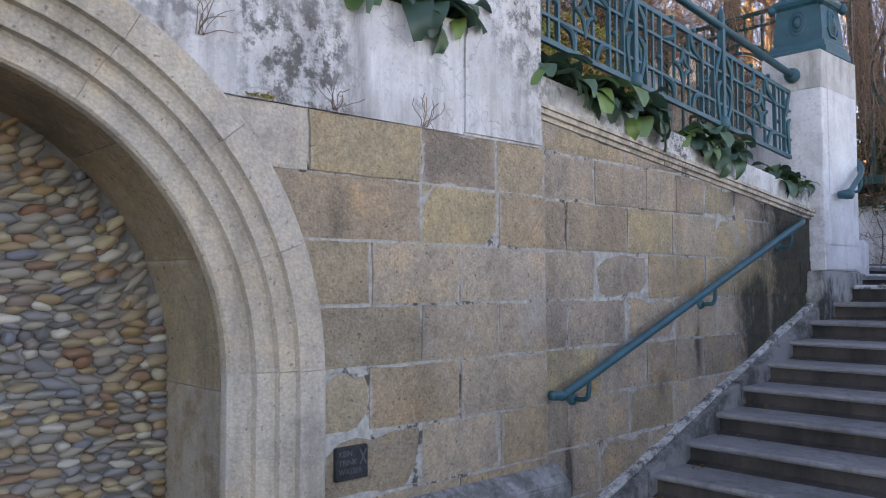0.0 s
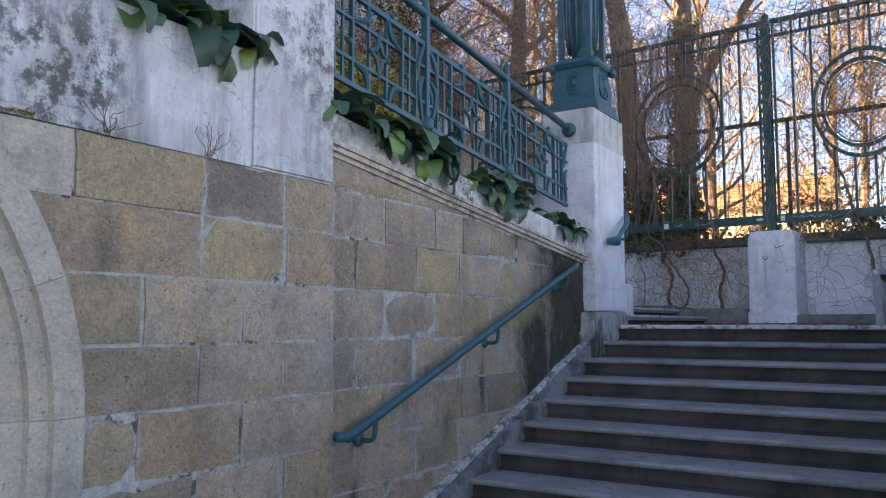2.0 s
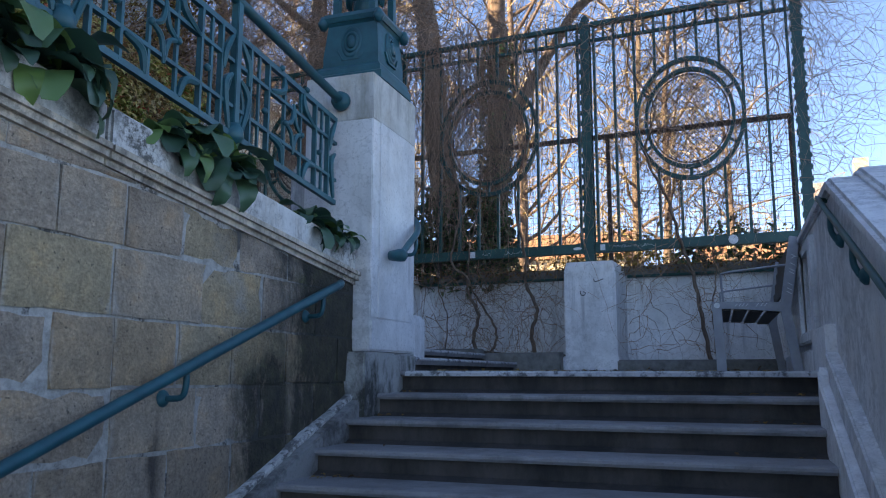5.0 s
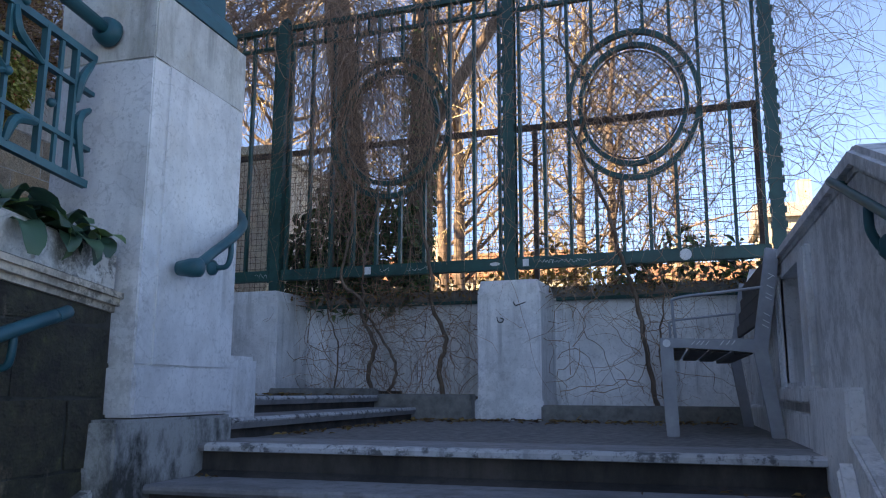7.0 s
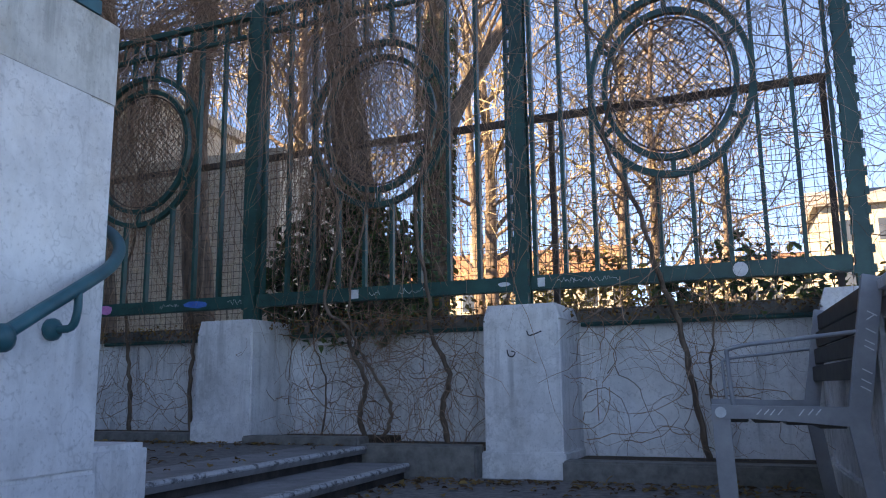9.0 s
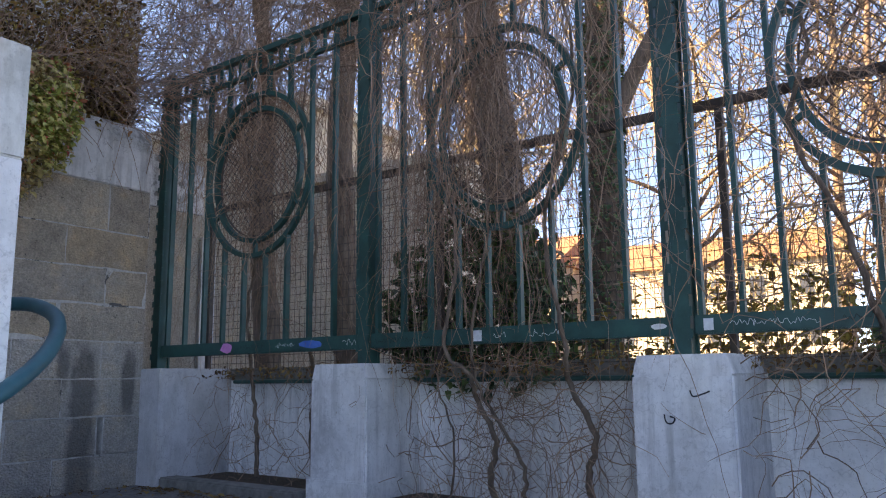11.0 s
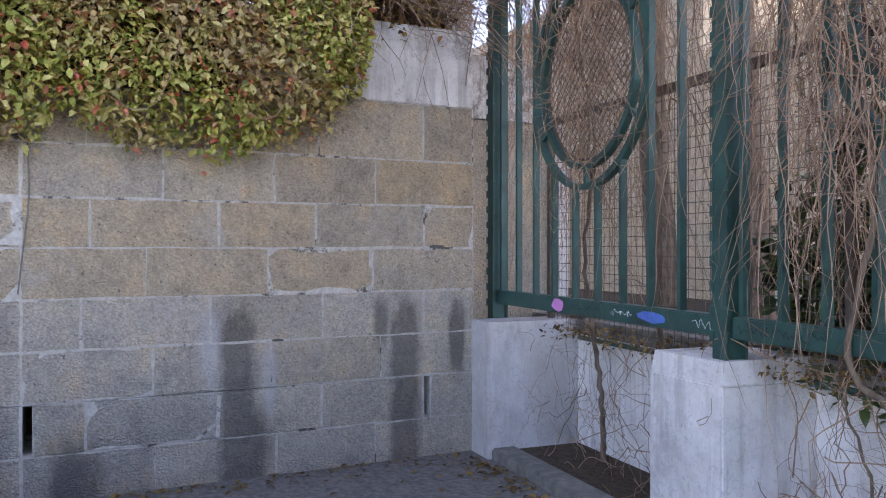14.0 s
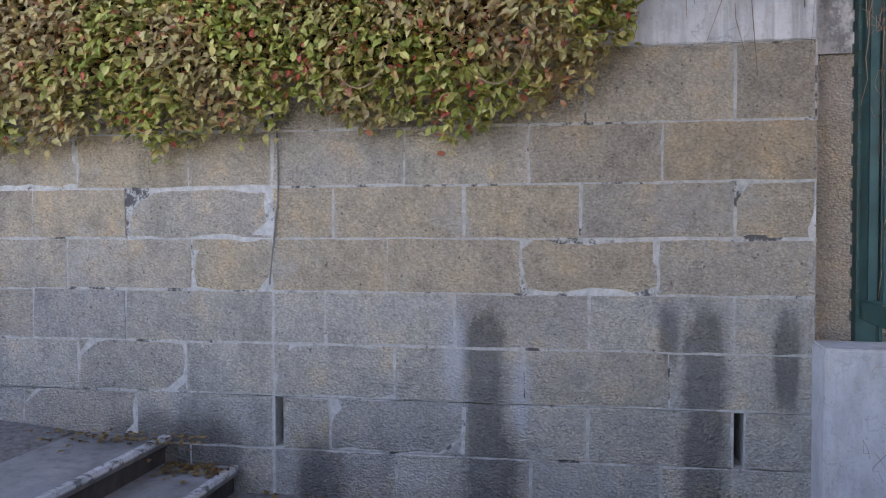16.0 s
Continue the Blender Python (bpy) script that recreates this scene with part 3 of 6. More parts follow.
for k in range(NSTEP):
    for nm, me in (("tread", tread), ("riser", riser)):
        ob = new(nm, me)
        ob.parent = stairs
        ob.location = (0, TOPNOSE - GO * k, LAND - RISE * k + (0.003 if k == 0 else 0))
under = Build().prism([(TOPNOSE - 11 * GO + 0.1, -0.1), (TOPNOSE + 0.4, -0.1), (TOPNOSE + 0.4, LAND - 0.06), (TOPNOSE + 0.15, LAND - 0.06), (TOPNOSE - 11 * GO + 0.1, 0.05)], 'x', -2.11, XR)
under.part("core", M_RISER, stairs)
edge = Build().prism([(-0.032, -0.028), (0.03, -0.028), (0.03, 0.005), (-0.02, 0.005), (-0.032, -0.008)], 'x', -2.04, XR - 0.02).part("nosing", M_NOSE, stairs, "worn white painted nosing")
edge.location = (0, TOPNOSE, LAND)

# two low steps up to the upper landing
low = thing("low_steps", "two low dark steps with worn white nosings", "steps", kind="structure")
for x0, z0, z1, yend in ((-2.08, LAND, MIDDLE, 10.93), (-2.46, MIDDLE, UPPER, 11.1)):
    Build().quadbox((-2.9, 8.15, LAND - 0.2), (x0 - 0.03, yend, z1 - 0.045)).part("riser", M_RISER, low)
    Build().prism([(-2.9, z1 - 0.045), (x0, z1 - 0.045), (x0 + 0.008, z1 - 0.02), (x0, z1 + 0.002), (-2.9, z1 + 0.002)], 'y', 8.15, yend).part("tread", M_STEP, low)
    Build().prism([(x0 - 0.03, z1 - 0.016), (x0 + 0.010, z1 - 0.016), (x0 + 0.012, z1 - 0.008), (x0 + 0.003, z1 + 0.006), (x0 - 0.03, z1 + 0.006)], 'y', 8.16, yend - 0.005).part("nosing", M_NOSE, low, "worn white painted nosing")

# second flight behind the stair wall, two steps and a rising ramp
up2 = thing("upper_steps", "two stone steps with worn white edges and a sloping tread", "steps", kind="structure")
for y0, z1 in ((8.25, 1.915), (7.83, 2.07)):
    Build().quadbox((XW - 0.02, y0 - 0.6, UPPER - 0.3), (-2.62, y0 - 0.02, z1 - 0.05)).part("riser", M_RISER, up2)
    Build().prism([(y0 - 0.6, z1 - 0.05), (y0, z1 - 0.05), (y0 + 0.012, z1 - 0.02), (y0, z1), (y0 - 0.6, z1)], 'x', XW - 0.02, -2.62).part("tread", M_STEP, up2)
    Build().prism([(y0 - 0.035, z1 - 0.022), (y0 + 0.015, z1 - 0.022), (y0 + 0.018, z1 - 0.012), (y0 + 0.004, z1 + 0.006), (y0 - 0.035, z1 + 0.006)], 'x', XW, -2.63).part("nosing", M_NOSE, up2, "worn white painted nosing")
Build().prism([(7.3, 1.8), (7.3, 2.066), (-6, 3.3), (-6, 3.1)], 'x', XW - 0.02, -3.05).part("ramp", M_ASPHALT, up2)

# ---- arch wall and stair wall: cores ----
arc = [(AC + 1.42 * math.cos(radians(a)), AZ + 1.42 * math.sin(radians(a))) for a in range(0, 181, 9)]
core = Build().prism([(-5.5, -0.1)] + [(AC - 1.42, -0.1)] + arc[::-1] + [(AC + 1.42, -0.1), (4.135, -0.1), (4.135, 2.28), (4.05, 2.75), (-5.5, 2.75)], 'x', -3.0, XA - 0.003)
wall1 = setting(core, "wall_arch", M_MORTAR, "lime mortar core of the arched sandstone wall", "wall")
core = Build().prism([(4.13, -0.1), (7.45, -0.1), (7.45, ledge_z(7.45) - 0.02), (4.13, ledge_z(4.13) - 0.02)], 'x', -2.6, XB - 0.003)
wall2 = setting(core, "wall_stair", M_MORTAR, "lime mortar core of the sandstone stair wall", "wall")
setting(Build().quadbox((-3.2, -5.5, -0.1), (-2.83, 4.0, 2.75)), "wall_niche", M_MORTAR, "mortar bed of the pebble niche", "wall")

# white parapet above the arch wall, with its end pier
par = Build()
def over_arch(y):
    return max(2.283, AZ + math.sqrt(max(0.0, 1.42 ** 2 - (y - AC) ** 2)))


ys = [-5.5] + [AC - 1.47 + 0.098 * k for k in range(31)] + [3.545]
rim = [(y, over_arch(y)) for y in ys]
par.prism(rim + [(3.545, 2.80), (-5.5, 2.80)], 'x', -2.75, XA + 0.012)
setting(par, "wall_parapet", M_WHITE, "weathered white rendered parapet streaked with black", "wall")
setting(Build().quadbox((-2.78, 3.55, 2.283), (XA + 0.016, 4.105, 3.9)), "parapet_pier", M_WHITE, "weathered white rendered pier of the parapet", "pier", bevel=0.012)
setting(Build().prism([(XA - 0.02, 0.0), (XA + 0.1, 0.0), (XA + 0.1, 0.62), (XA + 0.02, 0.70), (XA - 0.02, 0.70)], 'y', 3.05, 4.2), "plinth_course", M_PLINTH, "sloping grey stone plinth with moss at its foot", "plinth", bevel=0.008)

# sloped ledge and white kerb over the stair wall
led = Build()
for y0, y1 in ((4.1, 5.31), (5.322, 7.47)):
    for dx, h0, h1 in ((0.012, -0.03, -0.005), (0.035, -0.005, 0.022), (0.05, 0.022, 0.045)):
        led.prism([(y0, ledge_z(y0) + h0), (y1, ledge_z(y1) + h0), (y1, ledge_z(y1) + h1), (y0, ledge_z(y0) + h1)], 'x', XB - 0.2, XB + dx)
setting(led, "ledge_moulding", M_LEDGE, "cream stepped stone moulding under the white kerb", "moulding")
for i, (y0, y1) in enumerate(((4.1, 5.31), (5.325, 7.42))):
    kb = Build().prism([(y0, ledge_z(y0) + 0.045), (y1, ledge_z(y1) + 0.045), (y1, ledge_z(y1) + 0.2), (y0, ledge_z(y0) + 0.2)], 'x', -2.62, XB + 0.02)
    setting(kb, "kerb_white", M_KERBW, "lichened white stone kerb carrying the railing", "kerb", bevel=0.012)
soilb = Build().prism([(4.1, ledge_z(4.1) + 0.19), (7.4, ledge_z(7.4) + 0.19), (7.4, ledge_z(7.4) + 0.215), (4.1, ledge_z(4.1) + 0.215)], 'x', -2.6, XB - 0.06)
setting(soilb, "planting_strip", M_SOIL, "strip of soil and dead leaves along the kerb", "soil")

# sloped skirting beside the steps
sk = Build()
for y0, y1 in ((3.9, 4.95), (4.955, 6.05), (6.055, 6.9), (6.905, 7.6)):
    za, zb = (LAND - (TOPNOSE - y) / GO * RISE for y in (y0, y1))
    sk.prism([(y0, za - 0.3), (y1, zb - 0.3), (y1, zb + 0.045), (y0, za + 0.045)], 'x', XB - 0.01, XB + 0.10)
    st_ = Build().prism([(y0, za + 0.045), (y1, zb + 0.045), (y1, zb + 0.075 + 0.01 * (y1 % 0.7)), (y0, za + 0.075)], 'x', XB - 0.01, XB + 0.055)
    setting(st_, "skirting_cap", M_FILLET, "chipped white mortar fillet along the stair wall", "skirting", bevel=0.008)
setting(sk, "skirting", M_SKIRT, "pale chipped mortar skirting that climbs beside the steps", "skirting", bevel=0.008)

# ---- lamp pier ----
PX0, PX1, PY0, PY1, PZ = -2.56, -2.085, 7.43, 8.14, 3.45
pier = thing("lamp_pier", "tall weathered white pier that carries a lamp", "pier", kind="structure")
Build().quadbox((PX0, PY0, 1.9), (PX1, PY1, 3.15)).part("shaft", M_PIER, pier, bevel=0.006)
Build().quadbox((PX0 - 0.002, PY0 - 0.002, 3.146), (PX1 + 0.002, PY1 + 0.002, PZ)).part("cap", M_CAP, pier, bevel=0.006)
Build().quadbox((PX0 + 0.1, PY0 + 0.1, 1.9), (PX1 + 0.008, PY1 - 0.12, 3.15)).part("panel", M_PIER, pier, bevel=0.006)
Build().quadbox((PX0 - 0.005, PY0 - 0.004, 1.70), (PX1 + 0.01, PY1 + 0.01, 1.9)).part("base", M_PIER, pier, bevel=0.012)
Build().quadbox((PX0 - 0.02, PY0 - 0.10, 0.9), (PX1 + 0.012, PY1 + 0.015, 1.695)).part("foot", M_FOOT, pier, "dark mossy stone foot", bevel=0.012)
Build().quadbox((-2.5, PY1, 1.60), (-2.12, 8.46, 1.97)).part("plinth", M_PIER, pier, bevel=0.02)
Build().quadbox((-2.95, 7.9, 1.6), (-2.54, 8.38, 3.03)).part("newel", M_WHITE, pier, bevel=0.03)

# ---- other stair wall ----
def cop_z(y):
    """Upper edge of the coping: it climbs with the flight and then runs level."""
    return 2.535 - max(0.0, 7.33 - y) * 0.392


wr = Build()
wr.prism([(3.3, -0.1), (8.42, -0.1), (8.42, 2.45), (7.33, 2.45), (3.3, cop_z(3.3) - 0.085)], 'x', XR, 1.0)
wr.prism([(9.2, -0.1), (11.2, -0.1), (11.2, 2.45), (9.2, 2.45)], 'x', XR, 1.0)
wr.prism([(8.42, -0.1), (9.2, -0.1), (9.2, 1.85), (8.42, 1.85)], 'x', XR, 1.0)
wr.prism([(8.42, 2.38), (9.2, 2.38), (9.2, 2.45), (8.42, 2.45)], 'x', XR, 1.0)
wr.prism([(8.42, 1.85), (9.2, 1.85), (9.2, 2.38), (8.42, 2.38)], 'x', XR + 0.26, 1.0)
setting(wr, "wall_right", M_PIER, "smooth pale rendered stair wall with a blind niche", "wall")
cp = Build()
cp.prism([(3.3, cop_z(3.3) - 0.08), (7.33, 2.455), (11.2, 2.455), (11.2, 2.52), (7.33, 2.535), (3.3, cop_z(3.3))], 'x', XR - 0.025, 1.08)
setting(cp, "coping_right", M_PIER, "pale rounded coping of the stair wall", "coping", bevel=0.02)
setting(Build().prism([(3.3, cop_z(3.3) - 0.005), (7.36, 2.528), (11.2, 2.514), (11.2, 2.565), (7.36, 2.585), (3.3, cop_z(3.3) + 0.045)], 'x', XR + 0.12, 0.94), "coping_ridge", M_PIER, "raised middle of the pale coping", "coping", bevel=0.02)
fr = Build()
fr.quadbox((XR - 0.03, 8.24, 1.80), (XR + 0.02, 8.42, 2.40)).quadbox((XR - 0.03, 9.2, 1.80), (XR + 0.02, 9.34, 2.40))
fr.quadbox((XR - 0.05, 8.2, 1.76), (XR + 0.02, 9.38, 1.83))
setting(fr, "niche_frame", M_PIER, "pale moulded frame round the blind niche", "frame", bevel=0.01)
# sloped stringer between the steps and the wall
STR = [(y, LAND - (TOPNOSE - y) / GO * RISE) for y in (3.6, 7.36)]
setting(Build().prism([(STR[0][0], STR[0][1] - 0.3), (STR[1][0], STR[1][1] - 0.3), (7.5, LAND - 0.2), (7.5, LAND + 0.10), (STR[1][0], STR[1][1] + 0.25), (STR[0][0], STR[0][1] + 0.17)], 'x', XR - 0.06, XR + 0.01), "stringer_right", M_PIER, "pale sloping stringer between the steps and the wall", "skirting", bevel=0.01)
setting(Build().prism([(STR[0][0], STR[0][1] - 0.3), (STR[1][0], STR[1][1] - 0.3), (7.42, LAND - 0.2), (7.42, LAND + 0.03), (STR[1][0], STR[1][1] + 0.14), (STR[0][0], STR[0][1] + 0.07)], 'x', XR - 0.11, XR - 0.055), "stringer_foot", M_LOWW, "worn lower edge of the sloping stringer", "skirting", bevel=0.01)
setting(Build().quadbox((XR - 0.054, 7.505, LAND - 0.3), (XR + 0.01, 8.19, LAND + 0.24)).quadbox((XR - 0.03, 8.19, LAND - 0.3), (XR + 0.01, 11.0, LAND + 0.14)), "baseboard_right", M_LOWW, "grimy stone base of the wall", "plinth", bevel=0.01)

# ---- back wall ----
bw = Build().quadbox((-6.6, -6, 1.0), (XW - 0.003, 11.33, 2.035)).quadbox((-6.6, -6, 2.32), (XW - 0.003, 11.33, 4.2))
for y0, y1 in ((-6, 8.475), (8.525, 10.945), (10.995, 11.33)):
    bw.quadbox((-6.6, y0, 2.03), (XW - 0.003, y1, 2.325))
setting(bw, "wall_back", M_MORTARB, "lime mortar core of the tall grey ashlar wall", "wall")
cn = Build().prism([(-6.6, 4.2), (XW + 0.015, 4.2), (XW + 0.015, 4.62), (XW - 0.05, 4.76), (-6.6, 4.78)], 'y', -6, 11.32)
setting(cn, "cornice_back", M_WHITE, "white rendered band along the top of the back wall", "cornice", bevel=0.006)
setting(Build().quadbox((-7.4, 11.33, 1.0), (-6.42, 12.28, 4.22)), "wall_recess", M_BACKASH, "grey stone wall stepping back behind the fence", "wall")
setting(Build().quadbox((-7.4, 12.285, 1.0), (-6.38, 12.46, 4.0)), "pier_recess", M_WHITE, "pale rendered pier ending the recessed wall", "pier")
setting(Build().quadbox((-7.4, 11.33, 4.224), (-6.40, 12.30, 4.72)), "band_recess", M_WHITE, "white rendered band on the recessed wall", "cornice")
# Added mass that blocks the sun from the steps; sized for its shadow.
hs = thing("terrace_house", "tall pale house mass added above the terrace to block the sun", "house", kind="structure")
Build().quadbox((-14, -40, 1.0), (-7.3, 8.0, 12.6)).part("wall", M_WHITE, hs)
Build().quadbox((-14.4, -40.4, 12.6), (-6.9, 8.4, 13.0)).part("roof", M_SLATE, hs)
# Unseen block added to keep the sun off the stone building.
nh = thing("neighbour_house", "unseen pale block added to shade the stone building", "house", kind="structure")
Build().quadbox((-34, -20, 0.0), (-14.02, 8.0, 14.5)).part("wall", M_WHITE, nh)
Build().quadbox((-34.3, -20.3, 14.5), (-14.42, 8.3, 14.9)).part("roof", M_SLATE, nh)
setting(Build().quadbox((-11.0, 11.5, 1.0), (-7.02, 11.9, 9.0)), "wall_terrace", M_WHITE, "pale rendered garden wall above the hedge", "wall")
setting(Build().quadbox((-11, -6, 1.0), (-6.5, 11.32, 4.74)), "ground_terrace", M_SOIL, "raised garden soil behind the back wall", "ground")

# ---- low wall, piers and kerb under the fence ----
lw = Build().quadbox((-0.2, 0.42, 1.0), (7.4, 0.75, 2.66))
lowwall = setting(lw, "wall_low", M_LOWW, "low white rendered wall stained by creepers", "wall")
lowwall.matrix_world = FENM
lc = Build().quadbox((-0.2, 0.40, 2.60), (7.4, 0.8, 2.70))
setting(lc, "coping_low", M_KERB, "dark weathered coping of the low wall", "coping", bevel=0.01).matrix_world = FENM
for i, (u0, u1) in enumerate(((2.07, 2.60), (4.49, 5.02), (6.57, 7.15))):
    zb = UPPER if i == 0 else LAND
    pr = thing("fence_pier", "smooth white painted pier under a fence post", "pier", "piers under the fence", kind="structure")
    pr.matrix_world = FENM
    Build().quadbox((u0, -0.135, zb - 0.2), (u1, 0.5, 2.60)).part("shaft", M_PIER, pr, bevel=0.012)
    Build().prism([(u0, 2.60), (u1, 2.60), (u1 - 0.03, 2.70), (u0 + 0.03, 2.70)], 'y', -0.12, 0.5).part("cap", M_PIER, pr)
    Build().quadbox((u0 - 0.02, -0.155, zb - 0.2), (u1 + 0.02, 0.4, zb + 0.16)).part("base", M_PIER, pr, bevel=0.01)
corner = Build().quadbox((0.17, -0.29, 1.3), (0.48, 0.6, 2.70))
setting(corner, "wall_low_end", M_ENDW, "white rendered end of the low wall against the stone", "wall", bevel=0.01).matrix_world = FENM
for u0, u1, z0, z1 in ((0.2, 2.05, UPPER - 0.2, UPPER + 0.075), (2.62, 3.6, UPPER - 0.3, UPPER + 0.06), (3.6, 4.47, LAND - 0.2, LAND + 0.20), (5.04, 6.55, LAND - 0.2, LAND + 0.12)):
    setting(Build().quadbox((u0, -0.26, z0), (u1, -0.08, z1)), "kerb_bed", M_KERB, "worn concrete kerb round the creeper bed", "kerb", bevel=0.012).matrix_world = FENM
    setting(Build().quadbox((u0, -0.1, z0), (u1, 0.43, z1 - 0.02)), "soil_bed", M_SOIL, "dry soil with dead leaves at the wall's foot", "soil").matrix_world = FENM

# ---- fence ----
POSTS = [0.03, 2.50, 4.75, 6.83]
FZ0, FZ1 = 2.80, 5.32
fence_posts = thing("fence_post", "dark green riveted iron fence post", "fence post", "posts of the fence")
Build().quadbox((-0.03, -0.05, 2.62), (0.03, 0.05, FZ1 + 0.05)).part("shaft", M_DKTEAL, fence_posts)
Build().quadbox((-0.046, -0.062, 2.66), (0.046, -0.048, FZ1)).part("flange", M_DKTEAL, fence_posts)
Build().quadbox((-0.046, 0.048, 2.66), (0.046, 0.062, FZ1)).part("flange", M_DKTEAL, fence_posts)
cap = Build().tube([(0, 0, FZ1 + 0.03), (0, 0, FZ1 + 0.06), (0, 0, FZ1 + 0.1)], [0.05, 0.045, 0.012], 10)
cap.part("finial", M_DKTEAL, fence_posts)
rv = Build()
for k in range(22):
    rv.quadbox((-0.060, -0.068, 2.78 + k * 0.115), (-0.034, -0.05, 2.83 + k * 0.115))
    rv.quadbox((0.034, -0.068, 2.78 + k * 0.115), (0.060, -0.05, 2.83 + k * 0.115))
tagged(rv.part("rivets", M_DKTEAL, fence_posts), kind="stuff")
fence_posts.matrix_world = FENM @ pose(POSTS[0], 0, 0)
for u in POSTS[1:]:
    copy_thing(fence_posts, FENM @ pose(u, 0, 0))
for u0, u1, zc, rz in zip(POSTS, POSTS[1:], (4.25, 4.17, 4.13), (0.69, 0.67, 0.645)):
    pan = thing("iron_fence", "dark green iron fence panel with a double oval ring", "fence", "panels of the fence")
    pan.matrix_world = FENM
    a, b = u0 + 0.06, u1 - 0.06
    gap = (b - a - 0.06) / 9
    uc, R = (a + b) / 2, gap * 2.5 + 0.012
    SQ = rz / R
    Build().quadbox((a, -0.045, FZ0), (b, 0.03, FZ0 + 0.1)).part("bottom_rail", M_DKTEAL, pan, bevel=0.006)
    Build().quadbox((a, -0.03, FZ1 - 0.045), (b, 0.03, FZ1)).part("top_rail", M_DKTEAL, pan)
    Build().quadbox((a, -0.02, FZ1 - 0.22), (b, 0.02, FZ1 - 0.19)).part("upper_rail", M_DKTEAL, pan)
    Build().ring((uc, 0, zc), R - 0.036, R, 0.045, (1, 0, 0), 56, SQ).part("outer_ring", M_DKTEAL, pan)
    Build().ring((uc, 0, zc), R * 0.82 - 0.034, R * 0.82, 0.045, (1, 0, 0), 56, SQ).part("inner_ring", M_DKTEAL, pan)
    Build().ring((uc, 0.012, zc), R * 0.82 - 0.06, R * 0.82 - 0.05, 0.012, (1, 0, 0), 56, SQ).part("lattice_rim", M_RUST, pan)
    for k in range(6):
        w = radians(60 * k + 30)
        c, q = math.cos(w), math.sin(w) * SQ
        Build().bar((uc + R * 0.81 * c, 0, zc + R * 0.81 * q), (uc + R * 0.97 * c, 0, zc + R * 0.97 * q), 0.03, 0.026).part("spacer", M_DKTEAL, pan)
    ri = R * 0.82 - 0.055
    lat = Build()
    for sgn in (-1, 1):
        for k in range(-22, 23):
            # a wire u = d + w, z = sgn * w, cut where it meets the oval rim
            d = k * 0.062
            qa, qb, qc = 1 + 1 / SQ ** 2, 2 * d, d * d - ri * ri
            disc = qb * qb - 4 * qa * qc
            if disc > 0.01:
                w0, w1 = (-qb - math.sqrt(disc)) / (2 * qa), (-qb + math.sqrt(disc)) / (2 * qa)
                lat.tube([(uc + d + w0, 0.014 + 0.003 * sgn, zc + sgn * w0), (uc + d + w1, 0.014 + 0.003 * sgn, zc + sgn * w1)], 0.0028, 4, False)
    tagged(lat.part("lattice", M_RUST, pan, "rusty diamond wire lattice filling the ring", fix=False), kind="stuff")
    for k in range(10):
        u = a + 0.03 + gap * k
        d = abs(u - uc)
        h = rz * math.sqrt(max(0.0, 1 - (d / R) ** 2))
        spans = [(FZ0 + 0.1, FZ1 - 0.06)] if d > R - 0.03 else [(FZ0 + 0.1, zc - h + 0.02), (zc + h - 0.02, FZ1 - 0.06)]
        for z0, z1 in spans:
            Build().quadbox((u - 0.013, -0.02, z0), (u + 0.013, 0.02, z1)).part("bar", M_DKTEAL, pan)
    for k in range(9):
        u = a + 0.03 + gap * (k + 0.5)
        Build().quadbox((u - 0.011, -0.01, FZ1 - 0.19), (u + 0.011, 0.01, FZ1 - 0.04)).part("short_bar", M_DKTEAL, pan)
# wire mesh on its own frame behind the fence
ms = thing("mesh_fence", "rusty square wire mesh on an iron frame", "mesh fence")
ms.matrix_world = FENM
mf = Build().bar((0.3, 0.3, 4.12), (6.75, 0.3, 4.12), 0.04, 0.05)
mf.part("top_rail", M_RUST, ms)
for u in (0.3, 2.9, 4.9, 6.72):
    Build().bar((u, 0.3, 2.66), (u, 0.3, 4.12), 0.04, 0.04).part("upright", M_RUST, ms)
w = Build()
for k in range(107):
    u = 0.32 + 0.06 * k
    w.tube([(u, 0.31, 2.66), (u, 0.31, 4.11)], 0.0024, 3, False)
for k in range(24):
    z = 2.68 + 0.06 * k
    w.tube([(0.3, 0.31, z), (6.72, 0.31, z)], 0.0024, 3, False)
tagged(w.part("wire_mesh", M_RUST, ms, fix=False), kind="stuff")
# pipe along the low wall
for u0, u1 in ((0.6, 2.05), (2.62, 4.47), (5.05, 6.6)):
    tagged(Build().tube([(u0, 0.36, 2.585), (u1, 0.36, 2.585)], 0.017, 8).part("rail_pipe", M_DKTEAL), "dark green pipe running along the low wall", "pipe", "pipes along the low wall").matrix_world = FENM

# ---- railing on the stair wall ----
XBAL = -2.30
def bal_z(y):
    return ledge_z(y) + 0.46


def strap(ctrl, wide=0.018, deep=0.022):
    pts = curve_pts(ctrl, 6)
    return Build().tube(pts, [wide * (0.35 + 0.3 * math.sin(math.pi * i / (len(pts) - 1))) for i in range(len(pts))], 6)


